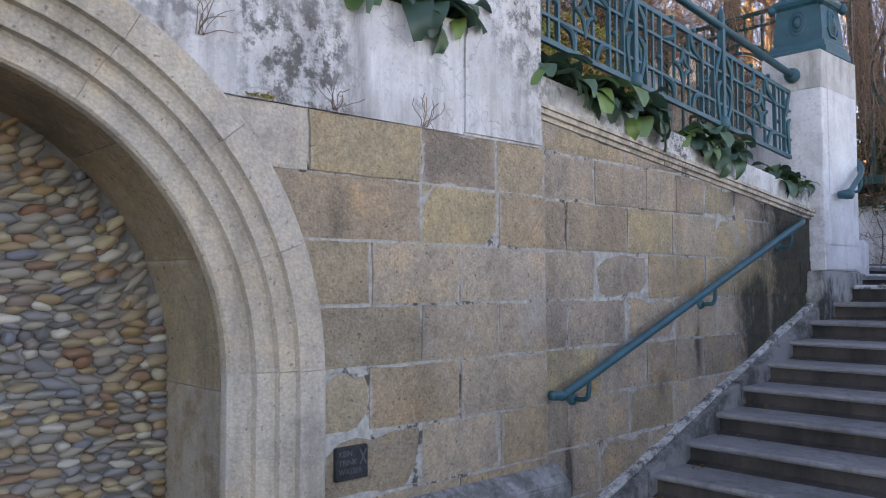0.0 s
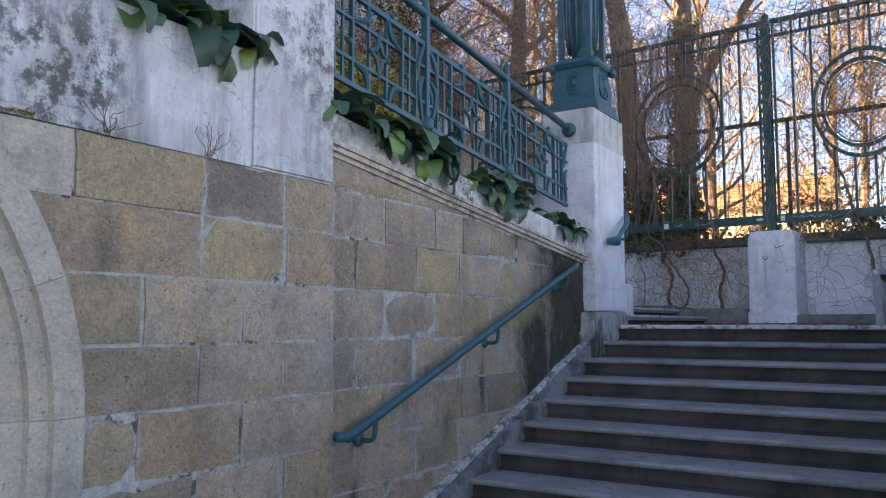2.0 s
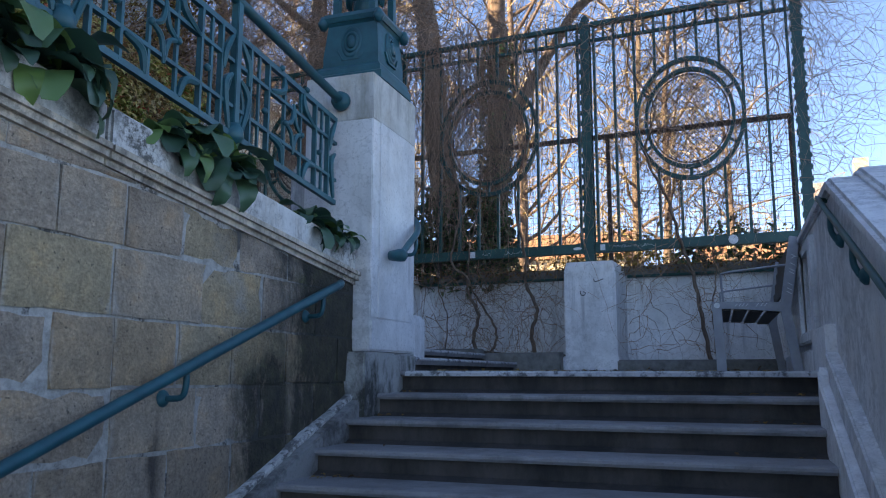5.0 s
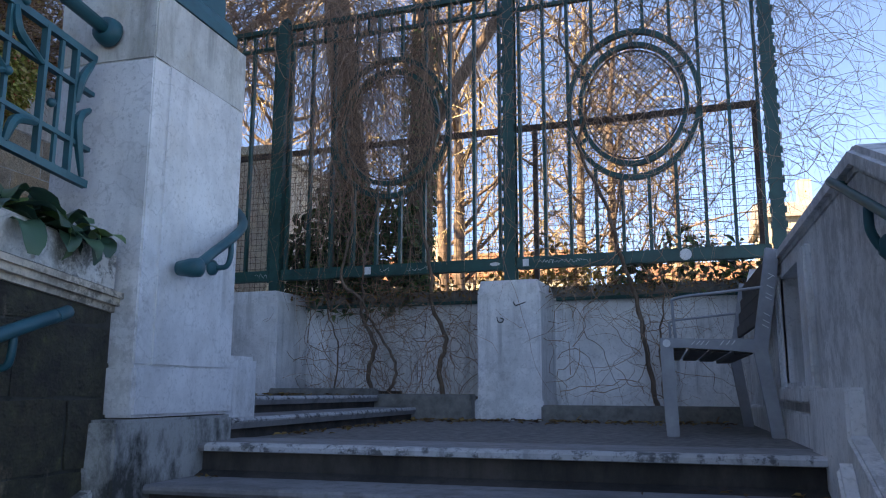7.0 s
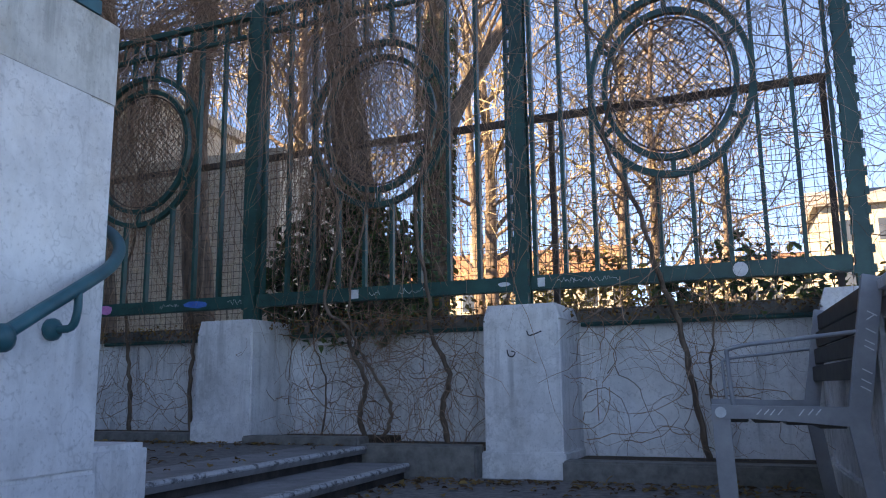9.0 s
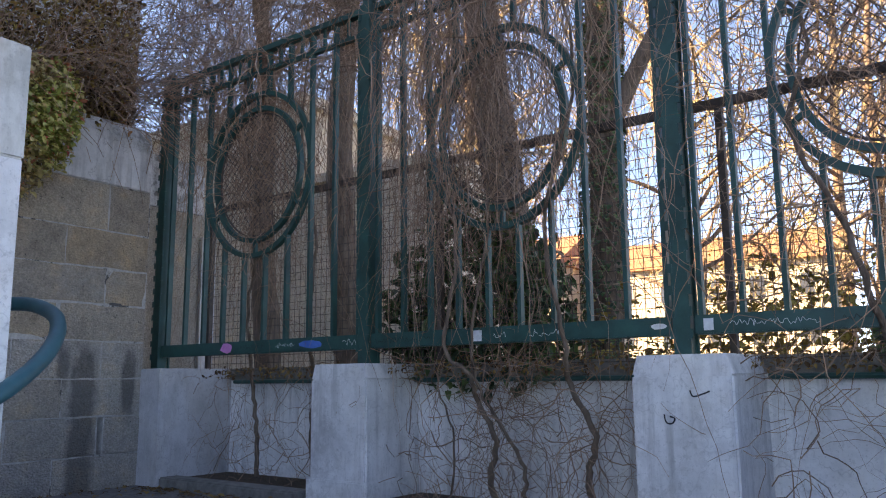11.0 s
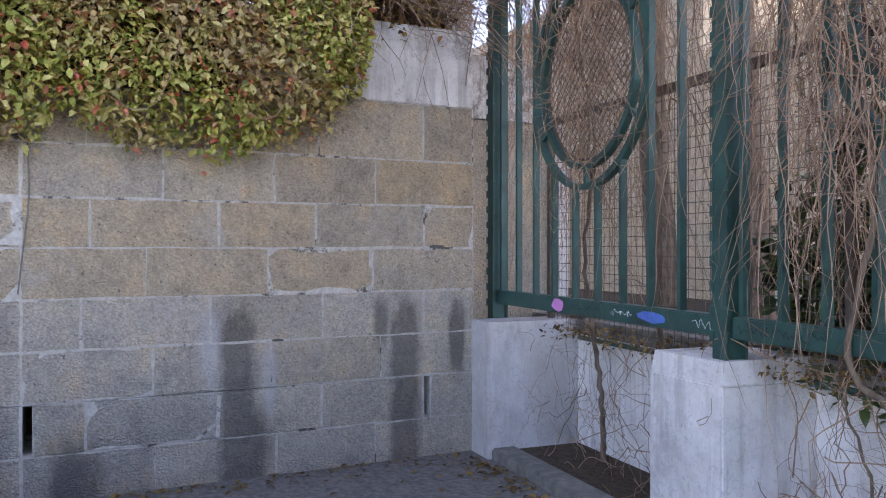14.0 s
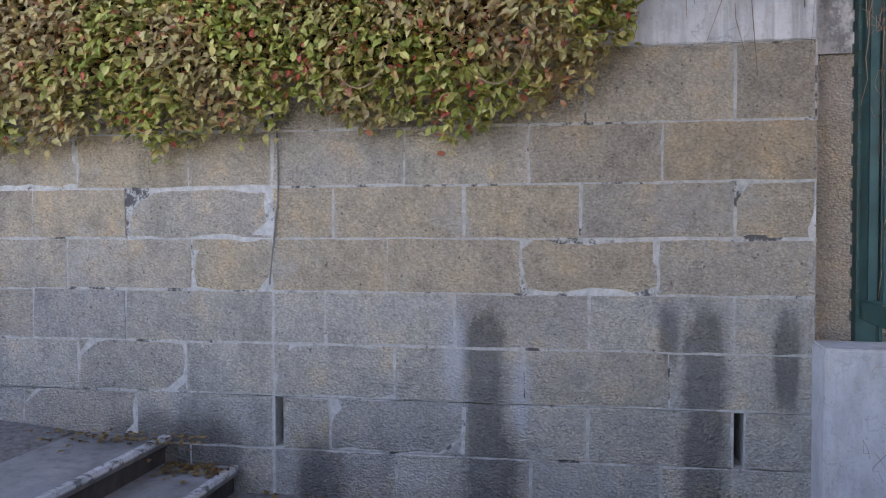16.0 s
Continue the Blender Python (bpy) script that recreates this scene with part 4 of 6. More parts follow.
BALPOSTS = [4.16, 5.17, 6.26]
for i, y in enumerate(BALPOSTS):
    po = thing("railing_post", "teal cast iron railing post with a ball finial", "railing post", "posts of the railing", at=(XBAL, y, 0))
    zb, zt = ledge_z(y) + 0.2, bal_z(y) + 0.73
    Build().quadbox((-0.022, -0.022, zb), (0.022, 0.022, zt + 0.02)).part("shaft", M_TEAL, po, bevel=0.004)
    Build().tube([(0, 0, zb + 0.22), (0, 0, zb + 0.25), (0, 0, zb + 0.29), (0, 0, zb + 0.32)], [0.036, 0.056, 0.05, 0.034], 12).part("collar", M_TEAL, po, smooth=True)
    Build().tube([(0, 0, zt), (0, 0, zt + 0.03), (0, 0, zt + 0.07), (0, 0, zt + 0.12)], [0.018, 0.03, 0.024, 0.004], 10).part("finial", M_TEAL, po, smooth=True)
    for s in (-1, 1):
        strap([(0, 0.03 * s, zb + 0.55), (0, 0.075 * s, zb + 0.42), (0, 0.03 * s, zb + 0.3)]).part("scroll", M_TEAL, po)
ENDS = [4.16, 5.17, 6.26, 7.36]
for y0, y1 in zip(ENDS, ENDS[1:]):
    pn = thing("iron_railing", "teal iron railing panel with stars and curved straps", "railing", "panels of the railing")
    a, b = y0 + 0.02, y1 - 0.02
    def spot(f, dz, out=0.0):
        y = a + (b - a) * f
        return (XBAL + out, y, bal_z(y) + dz)
    for dz, th in ((0.0, 0.03), (0.14, 0.018), (0.37, 0.018), (0.52, 0.03)):
        Build().bar(spot(0, dz), spot(1, dz), 0.026, th).part("rail", M_TEAL, pn)
    for f, w in ((0.10, 0.028), (0.18, 0.014), (0.26, 0.028), (0.42, 0.018), (0.59, 0.018), (0.75, 0.028), (0.83, 0.014), (0.90, 0.028)):
        Build().bar(spot(f, 0.0), spot(f, 0.52), w, 0.016).part("bar", M_TEAL, pn)
    # concave star between the two middle bars
    tips = ((0.505, 0.40), (0.59, 0.255), (0.505, 0.11), (0.42, 0.255))
    for (f0, d0), (f1, d1) in zip(tips, tips[1:] + tips[:1]):
        fm, dm = 0.505 + (f0 + f1 - 1.01) * 0.26, 0.255 + (d0 + d1 - 0.51) * 0.26
        strap([spot(f0, d0, 0.01), spot(fm, dm, 0.012), spot(f1, d1, 0.01)], 0.022).part("strap", M_TEAL, pn)
    for f0, d0, fm, dm, f1, d1 in ((0.405, 0.51, 0.39, 0.42, 0.28, 0.375), (0.605, 0.51, 0.62, 0.42, 0.735, 0.365), (0.28, 0.13, 0.37, 0.10, 0.40, 0.01), (0.735, 0.13, 0.64, 0.10, 0.61, 0.01),
                                   (0.015, 0.50, 0.075, 0.40, 0.085, 0.30), (0.985, 0.50, 0.925, 0.40, 0.915, 0.30), (0.015, 0.30, 0.075, 0.22, 0.03, 0.02), (0.985, 0.30, 0.925, 0.22, 0.97, 0.02)):
        strap([spot(f0, d0, 0.008), spot(fm, dm, 0.014), spot(f1, d1, 0.008)], 0.03).part("strap", M_TEAL, pn)
    for f, dz in ((0.225, 0.235), (0.79, 0.235), (0.42, 0.255), (0.59, 0.255), (0.375, 0.545), (0.635, 0.545)):
        p = Vector(spot(f, dz, 0.012))
        Build().tube([p + Vector((0, 0, h)) for h in (-0.018, -0.012, 0, 0.012, 0.018)], [0.004, 0.014, 0.019, 0.014, 0.004], 8).part("boss", M_TEAL, pn, smooth=True)
hr = thing("railing_handrail", "round teal handrail ending in a rosette on the pier", "handrail")
Build().tube([(XBAL, 4.1, bal_z(4.1) + 0.75), (XBAL, PY0 - 0.02, bal_z(PY0) + 0.68)], 0.028, 12).part("bar", M_TEAL, hr, smooth=True)
yq = PY0 - 0.013
Build().tube([(XBAL, yq - 0.05, bal_z(PY0) + 0.683), (XBAL, yq - 0.045, bal_z(PY0) + 0.682), (XBAL, yq - 0.012, bal_z(PY0) + 0.68), (XBAL, yq, bal_z(PY0) + 0.68)], [0.03, 0.055, 0.062, 0.062], 16).part("rosette", M_TEAL, hr, smooth=True)
# railing continuing on the parapet
pn = thing("iron_railing", "teal iron railing panel seen over the parapet", "railing", "panels of the railing")
for dz in (0.12, 0.5, 0.85):
    Build().bar((-2.45, 0.5, 2.80 + dz), (-2.45, 3.54, 2.80 + dz), 0.026, 0.026).part("rail", M_TEAL, pn)
for k in range(27):
    Build().bar((-2.45, 0.55 + k * 0.113, 2.79), (-2.45, 0.55 + k * 0.113, 3.65), 0.016, 0.016).part("bar", M_TEAL, pn)

# ---- handrails ----
def bracket(hr, x_wall, x_rail, y, z):
    s = 1 if x_rail > x_wall else -1
    Build().tube(curve_pts([(x_rail, y, z - 0.01), (x_rail, y, z - 0.07), (x_rail - 0.02 * s, y, z - 0.115), (x_wall + 0.02 * s, y - 0.01, z - 0.12)], 4), 0.013, 8).part("bracket", M_TEAL, hr, smooth=True)
    Build().tube([(x_wall - 0.005 * s, y - 0.01, z - 0.12), (x_wall + 0.015 * s, y - 0.01, z - 0.12), (x_wall + 0.03 * s, y - 0.01, z - 0.12)], [0.035, 0.035, 0.02], 12).part("plate", M_TEAL, hr, smooth=True)


hr = thing("wall_handrail", "round teal handrail climbing the sandstone wall", "handrail")
def hz(y):
    return 1.045 + (y - 4.2) * 0.3575
Build().tube(curve_pts([(-2.095, 4.10, 1.05), (-2.09, 4.18, 1.045), (-2.09, 4.3, hz(4.3)), (-2.09, 5.6, hz(5.6)), (-2.09, 6.85, hz(6.85)), (-2.095, 7.02, hz(7.02) - 0.005), (-2.12, 7.1, hz(7.1) - 0.01)], 6), 0.024, 12).part("bar", M_TEAL, hr, smooth=True)
for y in (4.4, 5.72, 6.84):
    bracket(hr, XB, -2.09, y, hz(y))
hr = thing("pier_handrail", "short teal handrail wrapping round the lamp pier", "handrail")
Build().tube(curve_pts([(-1.98, 7.62, 2.305), (-1.975, 7.66, 2.32), (-1.985, 7.79, 2.395), (-2.0, 7.96, 2.49), (-2.05, 8.12, 2.57), (-2.13, 8.25, 2.645), (-2.22, 8.34, 2.71), (-2.32, 8.40, 2.765), (-2.42, 8.43, 2.80), (-2.52, 8.43, 2.825), (-2.6, 8.39, 2.83)], 6), 0.022, 12).part("bar", M_TEAL, hr, smooth=True)
Build().tube([(-2.05, 7.63, 2.30), (-1.99, 7.63, 2.30), (-1.95, 7.63, 2.30), (-1.935, 7.63, 2.30)], [0.03, 0.04, 0.04, 0.02], 14).part("knob", M_TEAL, hr, smooth=True)
bracket(hr, PX1 + 0.01, -1.985, 7.92, 2.465)
hr = thing("wall_handrail", "round dark teal handrail on the pale stair wall", "handrail")
Build().tube(curve_pts([(0.445, 7.50, 2.45), (0.41, 7.47, 2.45), (0.405, 7.38, 2.42), (0.405, 6.0, 1.885), (0.405, 4.0, 1.10)], 6), 0.014, 12).part("bar", M_DKTEAL, hr, smooth=True)
for y in (7.05, 6.45, 5.6, 4.7):
    bracket(hr, XR, 0.405, y, 2.42 - (7.38 - y) * 0.388)

# ---- street lamp on the pier ----
lamp = thing("street_lamp", "teal cast iron lamp standard with oval medallions", "street lamp", at=((PX0 + PX1) / 2, 7.78, PZ))
def sq(b, prof):
    """A square moulded block: rings of four corners up the profile."""
    for z, r in prof:
        b.v += [(c * r, q * r * 1.05, z) for c, q in ((-1, -1), (1, -1), (1, 1), (-1, 1))]
    for k in range(len(prof) - 1):
        b.f += [(4 * k + i, 4 * k + (i + 1) % 4, 4 * k + 4 + (i + 1) % 4, 4 * k + 4 + i) for i in range(4)]
    return b


sq(Build(), [(0.0, 0.0), (0.0, 0.245), (0.05, 0.245), (0.06, 0.23), (0.1, 0.225), (0.12, 0.21), (0.12, 0.0)]).part("base", M_TEAL, lamp)
sq(Build(), [(0.12, 0.2), (0.2, 0.2), (0.42, 0.178), (0.44, 0.19)]).part("pedestal", M_TEAL, lamp)
sq(Build(), [(0.44, 0.0), (0.44, 0.2), (0.47, 0.212), (0.50, 0.2), (0.52, 0.16), (0.52, 0.0)]).part("cornice", M_TEAL, lamp)
for k in range(4):
    r = Matrix.Rotation(math.pi / 2 * k, 4, 'Z')
    md = Build()
    for r0, r1, h in ((0.0, 0.035, 0.022), (0.05, 0.062, 0.014), (0.078, 0.09, 0.01)):
        n = len(md.v)
        for j in range(20):
            w = 2 * math.pi * j / 20
            for rr, hh in ((r0, h), (r1, h), (r1 + 0.006, 0)):
                md.v.append(tuple(r @ Vector((rr * math.cos(w) * 0.8, -0.190 - hh - 0.006 + (rr * math.sin(w) * 1.2) * 0.1, 0.29 + rr * math.sin(w) * 1.2))))
        for j in range(20):
            q, s = n + 3 * j, n + 3 * ((j + 1) % 20)
            md.f += [(q, q + 1, s + 1, s), (q + 1, q + 2, s + 2, s + 1)]
    md.part("medallion", M_TEAL, lamp, smooth=True)
    for (xa, za), (xb, zb) in (((-0.10, 0.235), (-0.06, 0.17)), ((-0.06, 0.17), (0.06, 0.17)), ((0.06, 0.17), (0.10, 0.235))):
        Build().bar(tuple(r @ Vector((xa, -0.208 + (za - 0.17) * 0.1, za))), tuple(r @ Vector((xb, -0.208 + (zb - 0.17) * 0.1, zb))), 0.014, 0.014).part("moulding", M_TEAL, lamp)
    for s in (-1, 1):
        c = r @ Vector((0.13 * s, -0.145, 0))
        if s > 0:
            Build().quadbox((c.x - 0.022, c.y - 0.022, 0.5), (c.x + 0.022, c.y + 0.022, 2.7)).part("column", M_TEAL, lamp)
            Build().tube([tuple(r @ Vector((0.2, -0.21, 0.40))), tuple(r @ Vector((0.2, -0.21, 0.44))), tuple(r @ Vector((0.2, -0.21, 0.49)))], [0.02, 0.04, 0.02], 8).part("scroll", M_TEAL, lamp, smooth=True)
    for j in (-0.06, 0.0, 0.06):
        pq = [r @ Vector((j * 0.4, -0.12, 0.62)), r @ Vector((j, -0.13, 0.8)), r @ Vector((j * 1.2, -0.13, 1.2)), r @ Vector((j * 1.2, -0.13, 2.6))]
        Build().tube([tuple(v) for v in pq], 0.011, 6).part("rod", M_TEAL, lamp, smooth=True)
Build().tube([(0, 0, 0.5), (0, 0, 0.7), (0, 0, 0.75), (0, 0, 2.7)], [0.1, 0.06, 0.045, 0.04], 12).part("stem", M_TEAL, lamp, smooth=True)

# ---- bench ----
ch = thing("garden_bench", "grey steel garden bench with dark slatted seat, scrawled on", "bench")
cm = pose(-0.127, 9.10, LAND, 0, 0, 0.8)
def at(x, y, z):
    return tuple(cm @ Vector((x, y, z)))


def plate(poly, y0, y1):
    b = Build().prism(poly, 'y', y0, y1)
    b.v = [at(*v) for v in b.v]
    return b


BL = 1.42
for y in (0.0, BL):
    plate([(-0.02, 0.0), (0.045, 0.0), (0.03, 0.47), (-0.035, 0.495)], y, y + 0.03).part("front_leg", M_CHAIR, ch, bevel=0.004)
    plate([(0.48, 0.0), (0.545, 0.0), (0.485, 0.45), (0.415, 0.45)], y, y + 0.03).part("back_leg", M_CHAIR, ch, bevel=0.004)
    plate([(0.415, 0.44), (0.485, 0.42), (0.575, 0.94), (0.505, 0.955)], y - 0.003, y + 0.033).part("back_post", M_CHAIR, ch, bevel=0.004)
    plate([(-0.037, 0.50), (0.2, 0.492), (0.43, 0.488), (0.43, 0.42), (0.25, 0.437), (0.1, 0.448), (-0.03, 0.45)], y - 0.004, y + 0.034).part("side_rail", M_CHAIR, ch)
    Build().tube(curve_pts([at(0.045, y + 0.015, 0.48), at(0.035, y + 0.015, 0.66), at(0.055, y + 0.015, 0.705), at(0.25, y + 0.015, 0.728), at(0.52, y + 0.015, 0.755)], 5), 0.008, 8).part("armrest", M_CHAIR, ch, smooth=True)
for k in range(4):
    x = 0.0 + k * 0.108
    Build().bar(at(x + 0.048, 0.03, 0.446 - 0.022 * (k / 3) ** 2), at(x + 0.048, BL, 0.446 - 0.022 * (k / 3) ** 2), 0.09, 0.022).part("seat_slat", M_CHAIRD, ch, bevel=0.003)
for k in range(4):
    z = 0.62 + k * 0.088
    x = 0.45 + (z - 0.43) * 0.17
    Build().bar(at(x, 0.03, z), at(x, BL, z), 0.02, 0.075).part("back_slat", M_CHAIRD, ch, bevel=0.003)
Build().tube([at(-0.002, -0.004, 0.472), at(-0.002, -0.007, 0.472)], 0.02, 14).part("sticker", M_CHALK, ch, "round white sticker")
for x in (0.12, 0.145, 0.165, 0.19, 0.26, 0.29, 0.315):
    Build().bar(at(x, -0.0055, 0.455 + 0.01 * (x * 40 % 1)), at(x + 0.018, -0.0055, 0.482), 0.002, 0.004).part("scrawl", M_CHALK, ch)
for z in (0.56, 0.585, 0.62, 0.70, 0.72, 0.76, 0.79, 0.82):
    x = 0.46 + (z - 0.43) * 0.17
    Build().bar(at(x - 0.016, -0.0045, z), at(x + 0.014, -0.0045, z + 0.018 * (1 if int(z * 100) % 2 else -1)), 0.002, 0.004).part("scrawl", M_CHALK, ch)

# ---- plaque ----
pq = thing("wall_plaque", "small dark bronze plaque with raised lettering", "plaque")
Build().quadbox((XA, 2.84, 0.83), (XA + 0.022, 2.995, 0.96)).part("plate", M_PLAQUE, pq, bevel=0.003)
def words(text, size, place, mat, parent, name="lettering"):
    """Raised letters on a wall that faces +x."""
    fc = bpy.data.curves.new(name, 'FONT')
    fc.body, fc.size, fc.extrude = text, size, 0.0015
    tmp = bpy.data.objects.new(name, fc)
    me = bpy.data.meshes.new_from_object(tmp)
    bpy.data.objects.remove(tmp)
    me.transform(Matrix.Translation(place) @ pose(0, 0, 0, 90, 0, 90))
    me.materials.append(mat)
    ob = new(name, me)
    ob.parent = parent
    return ob


for text, z in (("KEIN", 0.925), ("TRINK", 0.890), ("WASSER", 0.855)):
    words(text, 0.030, (XA + 0.022, 2.852, z), M_LETTER, pq)
Build().bar((XA + 0.0225, 2.955, 0.945), (XA + 0.0225, 2.985, 0.885), 0.003, 0.006).part("emblem", M_LETTER, pq)
Build().bar((XA + 0.0225, 2.985, 0.945), (XA + 0.0225, 2.955, 0.885), 0.003, 0.006).part("emblem", M_LETTER, pq)

# ---- plants ----
rng = random.Random(7)


def big_leaf(length, width, droop, seed):
    """One broad, drooping leaf along +x from the origin, with a sunk rib and wavy edge."""
    r = random.Random(seed)
    b = Build()
    n, ang, p = 7, 0.5 + r.uniform(-0.2, 0.3), Vector((0, 0, 0))
    for i in range(n + 1):
        s = i / n
        w = width * (0.16 + 0.84 * math.sin(math.pi * min(1, s ** 0.75 * 0.97)) ** 0.8) / 2
        wave = 0.012 * math.sin(s * 9 + seed)
        up = Vector((-math.sin(ang), 0, math.cos(ang)))
        for k, (c, lift) in enumerate(((-1, 0.16), (-0.5, 0.1), (0, 0.0), (0.5, 0.1), (1, 0.16))):
            b.v.append(tuple(p + Vector((0, c * w, 0)) + up * (lift * w + wave * c)))
        p = p + Vector((math.cos(ang), 0, math.sin(ang))) * length / n
        ang -= droop / n
    for i in range(n):
        for k in range(4):
            q = i * 5 + k
            b.f.append((q, q + 1, q + 6, q + 5))
    return b.mesh("leaf", M_BIGLEAFS, smooth=True, fix=False)


M_BIGLEAFS = leaf_mat("broad_leaf_single", [(0, (0.035, 0.085, 0.06)), (0.5, (0.06, 0.135, 0.085)), (0.78, (0.085, 0.18, 0.085)), (0.93, (0.17, 0.29, 0.08)), (1, (0.26, 0.36, 0.10))], 0.38, 0.5, rand=rnd)
LEAVES = [big_leaf(0.21 + 0.03 * (k % 4), 0.125 + 0.018 * (k % 3), 1.6 + 0.4 * (k % 4), k) for k in range(8)]
for y, z, n, size, x in ((3.42, 2.80, 22, 0.95, -2.2), (3.05, 2.80, 12, 0.9, -2.25), (4.30, 2.66, 20, 0.95, -2.24), (4.70, 2.62, 18, 0.95, -2.24), (4.98, 2.59, 24, 1.1, -2.23), (5.75, 2.50, 18, 0.9, -2.24), (6.05, 2.47, 18, 1.0, -2.23), (7.0, 2.37, 14, 0.75, -2.24), (7.22, 2.35, 8, 0.6, -2.22)):
    pl = thing("broadleaf_plant", "broad-leaved green plant spilling over the white kerb", "plant", "plants along the kerb", at=(x, y, z))
    for k in range(int(n * 1.6)):
        lf = new("leaf", LEAVES[rng.randrange(8)])
        lf.parent = pl
        a = rng.gauss(0, 75) + rng.choice((0, 0, 0, 180)) * 0.6
        s = size * rng.uniform(0.6, 1.2)
        tilt = rng.uniform(-35, 30) if abs(a) < 60 else rng.uniform(-60, -10)
        lf.matrix_local = pose(rng.uniform(-0.03, 0.03), rng.uniform(-0.17, 0.17) * size, rng.uniform(-0.03, 0.05), 0, tilt, a) @ Matrix.Scale(s, 4)


def leaf_cloud(name, mat, n, where, size, label, category, down=0.3, kind="stuff", parent=None, elong=0.55):
    """Many single leaves; where(r) gives a place and the way outward."""
    r = random.Random(name + str(n))
    b = Build()
    for _ in range(n):
        p, o = where(r)
        d = Vector(o) * 0.7 + Vector((r.gauss(0, 0.7), r.gauss(0, 0.8), r.gauss(0, 0.6) - down))
        u = Vector((r.gauss(0, 0.5), r.gauss(0, 0.5), 1)) + Vector(o) * 0.6
        L = size * r.uniform(0.6, 1.3)
        b.leaf(p, d, u, L, L * elong, r.uniform(-0.1, 0.3))
    ob = b.part(name, mat, parent, fix=False)
    return tagged(ob, label, category, kind=kind) if parent is None else tagged(ob, label)


def hedge_at(r):
    y = r.uniform(1.0, 10.42) if r.random() < 0.15 else r.uniform(5.6, 10.44)
    low = 3.80 + 0.05 * math.sin(y * 2.3) + 0.05 * math.sin(y * 5.1 + 1) + 0.05 * math.sin(y * 11) + 0.03 * math.sin(y * 27)
    if y > 9.9:
        low += (y - 9.9) * 0.9
    s = r.random() ** 0.75
    z = low + s * (5.05 - low)
    out = 0.06 + 0.30 * math.sin(math.pi * min(1, s * 0.85 + 0.1)) + 0.08 * noise.noise(Vector((y * 2, z * 2, 3)))
    return (XW + out * (0.55 + 0.45 * r.random()), y, z - (0.22 * r.random() * max(0.0, noise.noise(Vector((y * 4.5, 1, 7))) + 0.25) if r.random() < 0.3 else 0)), (1, 0, -0.2)


leaf_cloud("hanging_hedge", M_HEDGE, 33000, hedge_at, 0.060, "dense green and russet small-leaved hedge hanging over the wall", "hedge", 0.35, elong=0.56)
hb = Build()
for y0 in range(10, 104):
    y = y0 / 10
    z1 = 4.15 if y < 9.9 else 4.45
    hb.tube(curve_pts([(XW - 0.2, y, 4.72), (XW + 0.06, y + rng.uniform(-0.1, 0.1), 4.82), (XW + 0.14, y + rng.uniform(-0.15, 0.15), 4.5), (XW + 0.09, y + rng.uniform(-0.2, 0.2), z1 - rng.uniform(0, 0.3))], 4), 0.004, 4)
tagged(hb.part("hedge_stems", M_VINE, fix=False), "thin brown stems inside the hanging hedge", "stems", kind="stuff")
# Added filler: soil-dark colour stands in for shade between the hedge leaves.
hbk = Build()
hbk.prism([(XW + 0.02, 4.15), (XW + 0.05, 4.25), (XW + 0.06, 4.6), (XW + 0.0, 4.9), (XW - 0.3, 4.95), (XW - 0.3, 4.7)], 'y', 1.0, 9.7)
tagged(hbk.part("hedge_shade_fill", M_SOIL), "dark filler that gives the hedge its inner shade by colour", "hedge", kind="stuff")


M_SCRUB = leaf_mat("scrub_leaf", [(0, (0.06, 0.035, 0.02)), (0.4, (0.16, 0.10, 0.045)), (0.7, (0.30, 0.20, 0.07)), (0.9, (0.42, 0.30, 0.09)), (1, (0.40, 0.14, 0.06))], 0.8, 0.1)


def scrub_at(r):
    y = r.uniform(-2, 11.15)
    h = 6.4 + 0.7 * math.sin(y * 1.7) + 0.4 * math.sin(y * 4.3)
    if y > 10.2:
        h -= (y - 10.2) * 1.2
    return (r.uniform(-7.2, -5.95) + 0.1 * math.sin(y * 9), y, 4.7 + (h - 4.7) * r.random()), (0.6, 0, -0.2)


leaf_cloud("terrace_scrub", M_SCRUB, 19000, scrub_at, 0.06, "dry brown and golden scrub on the garden terrace", "shrub")
def scrub2_at(r):
    y = 11.25 - abs(r.gauss(0, 0.9))
    return (r.uniform(-6.9, -6.0) + (0.25 * r.random() if y < 11.1 else 0), y, 4.6 + 2.2 * r.random()), (0.7, -0.3, -0.3)


leaf_cloud("terrace_scrub", M_SCRUB, 9000, scrub2_at, 0.055, "dry russet scrub at the end of the garden terrace", "shrub")
sc = Build()
for _ in range(420):
    y = 11.3 - abs(rng.gauss(0, 0.8))
    strand_p = [Vector((rng.uniform(-6.8, -6.2), y, 4.7))]
    dd = Vector((rng.gauss(0.4, 0.3), rng.gauss(0.1, 0.3), 1))
    for _k in range(8):
        strand_p.append(strand_p[-1] + dd.normalized() * rng.uniform(0.12, 0.3))
        dd += Vector((rng.gauss(0.08, 0.25), rng.gauss(0, 0.25), rng.gauss(-0.25, 0.25)))
    sc.tube(strand_p, [0.005 - 0.0004 * i for i in range(9)], 3, False)
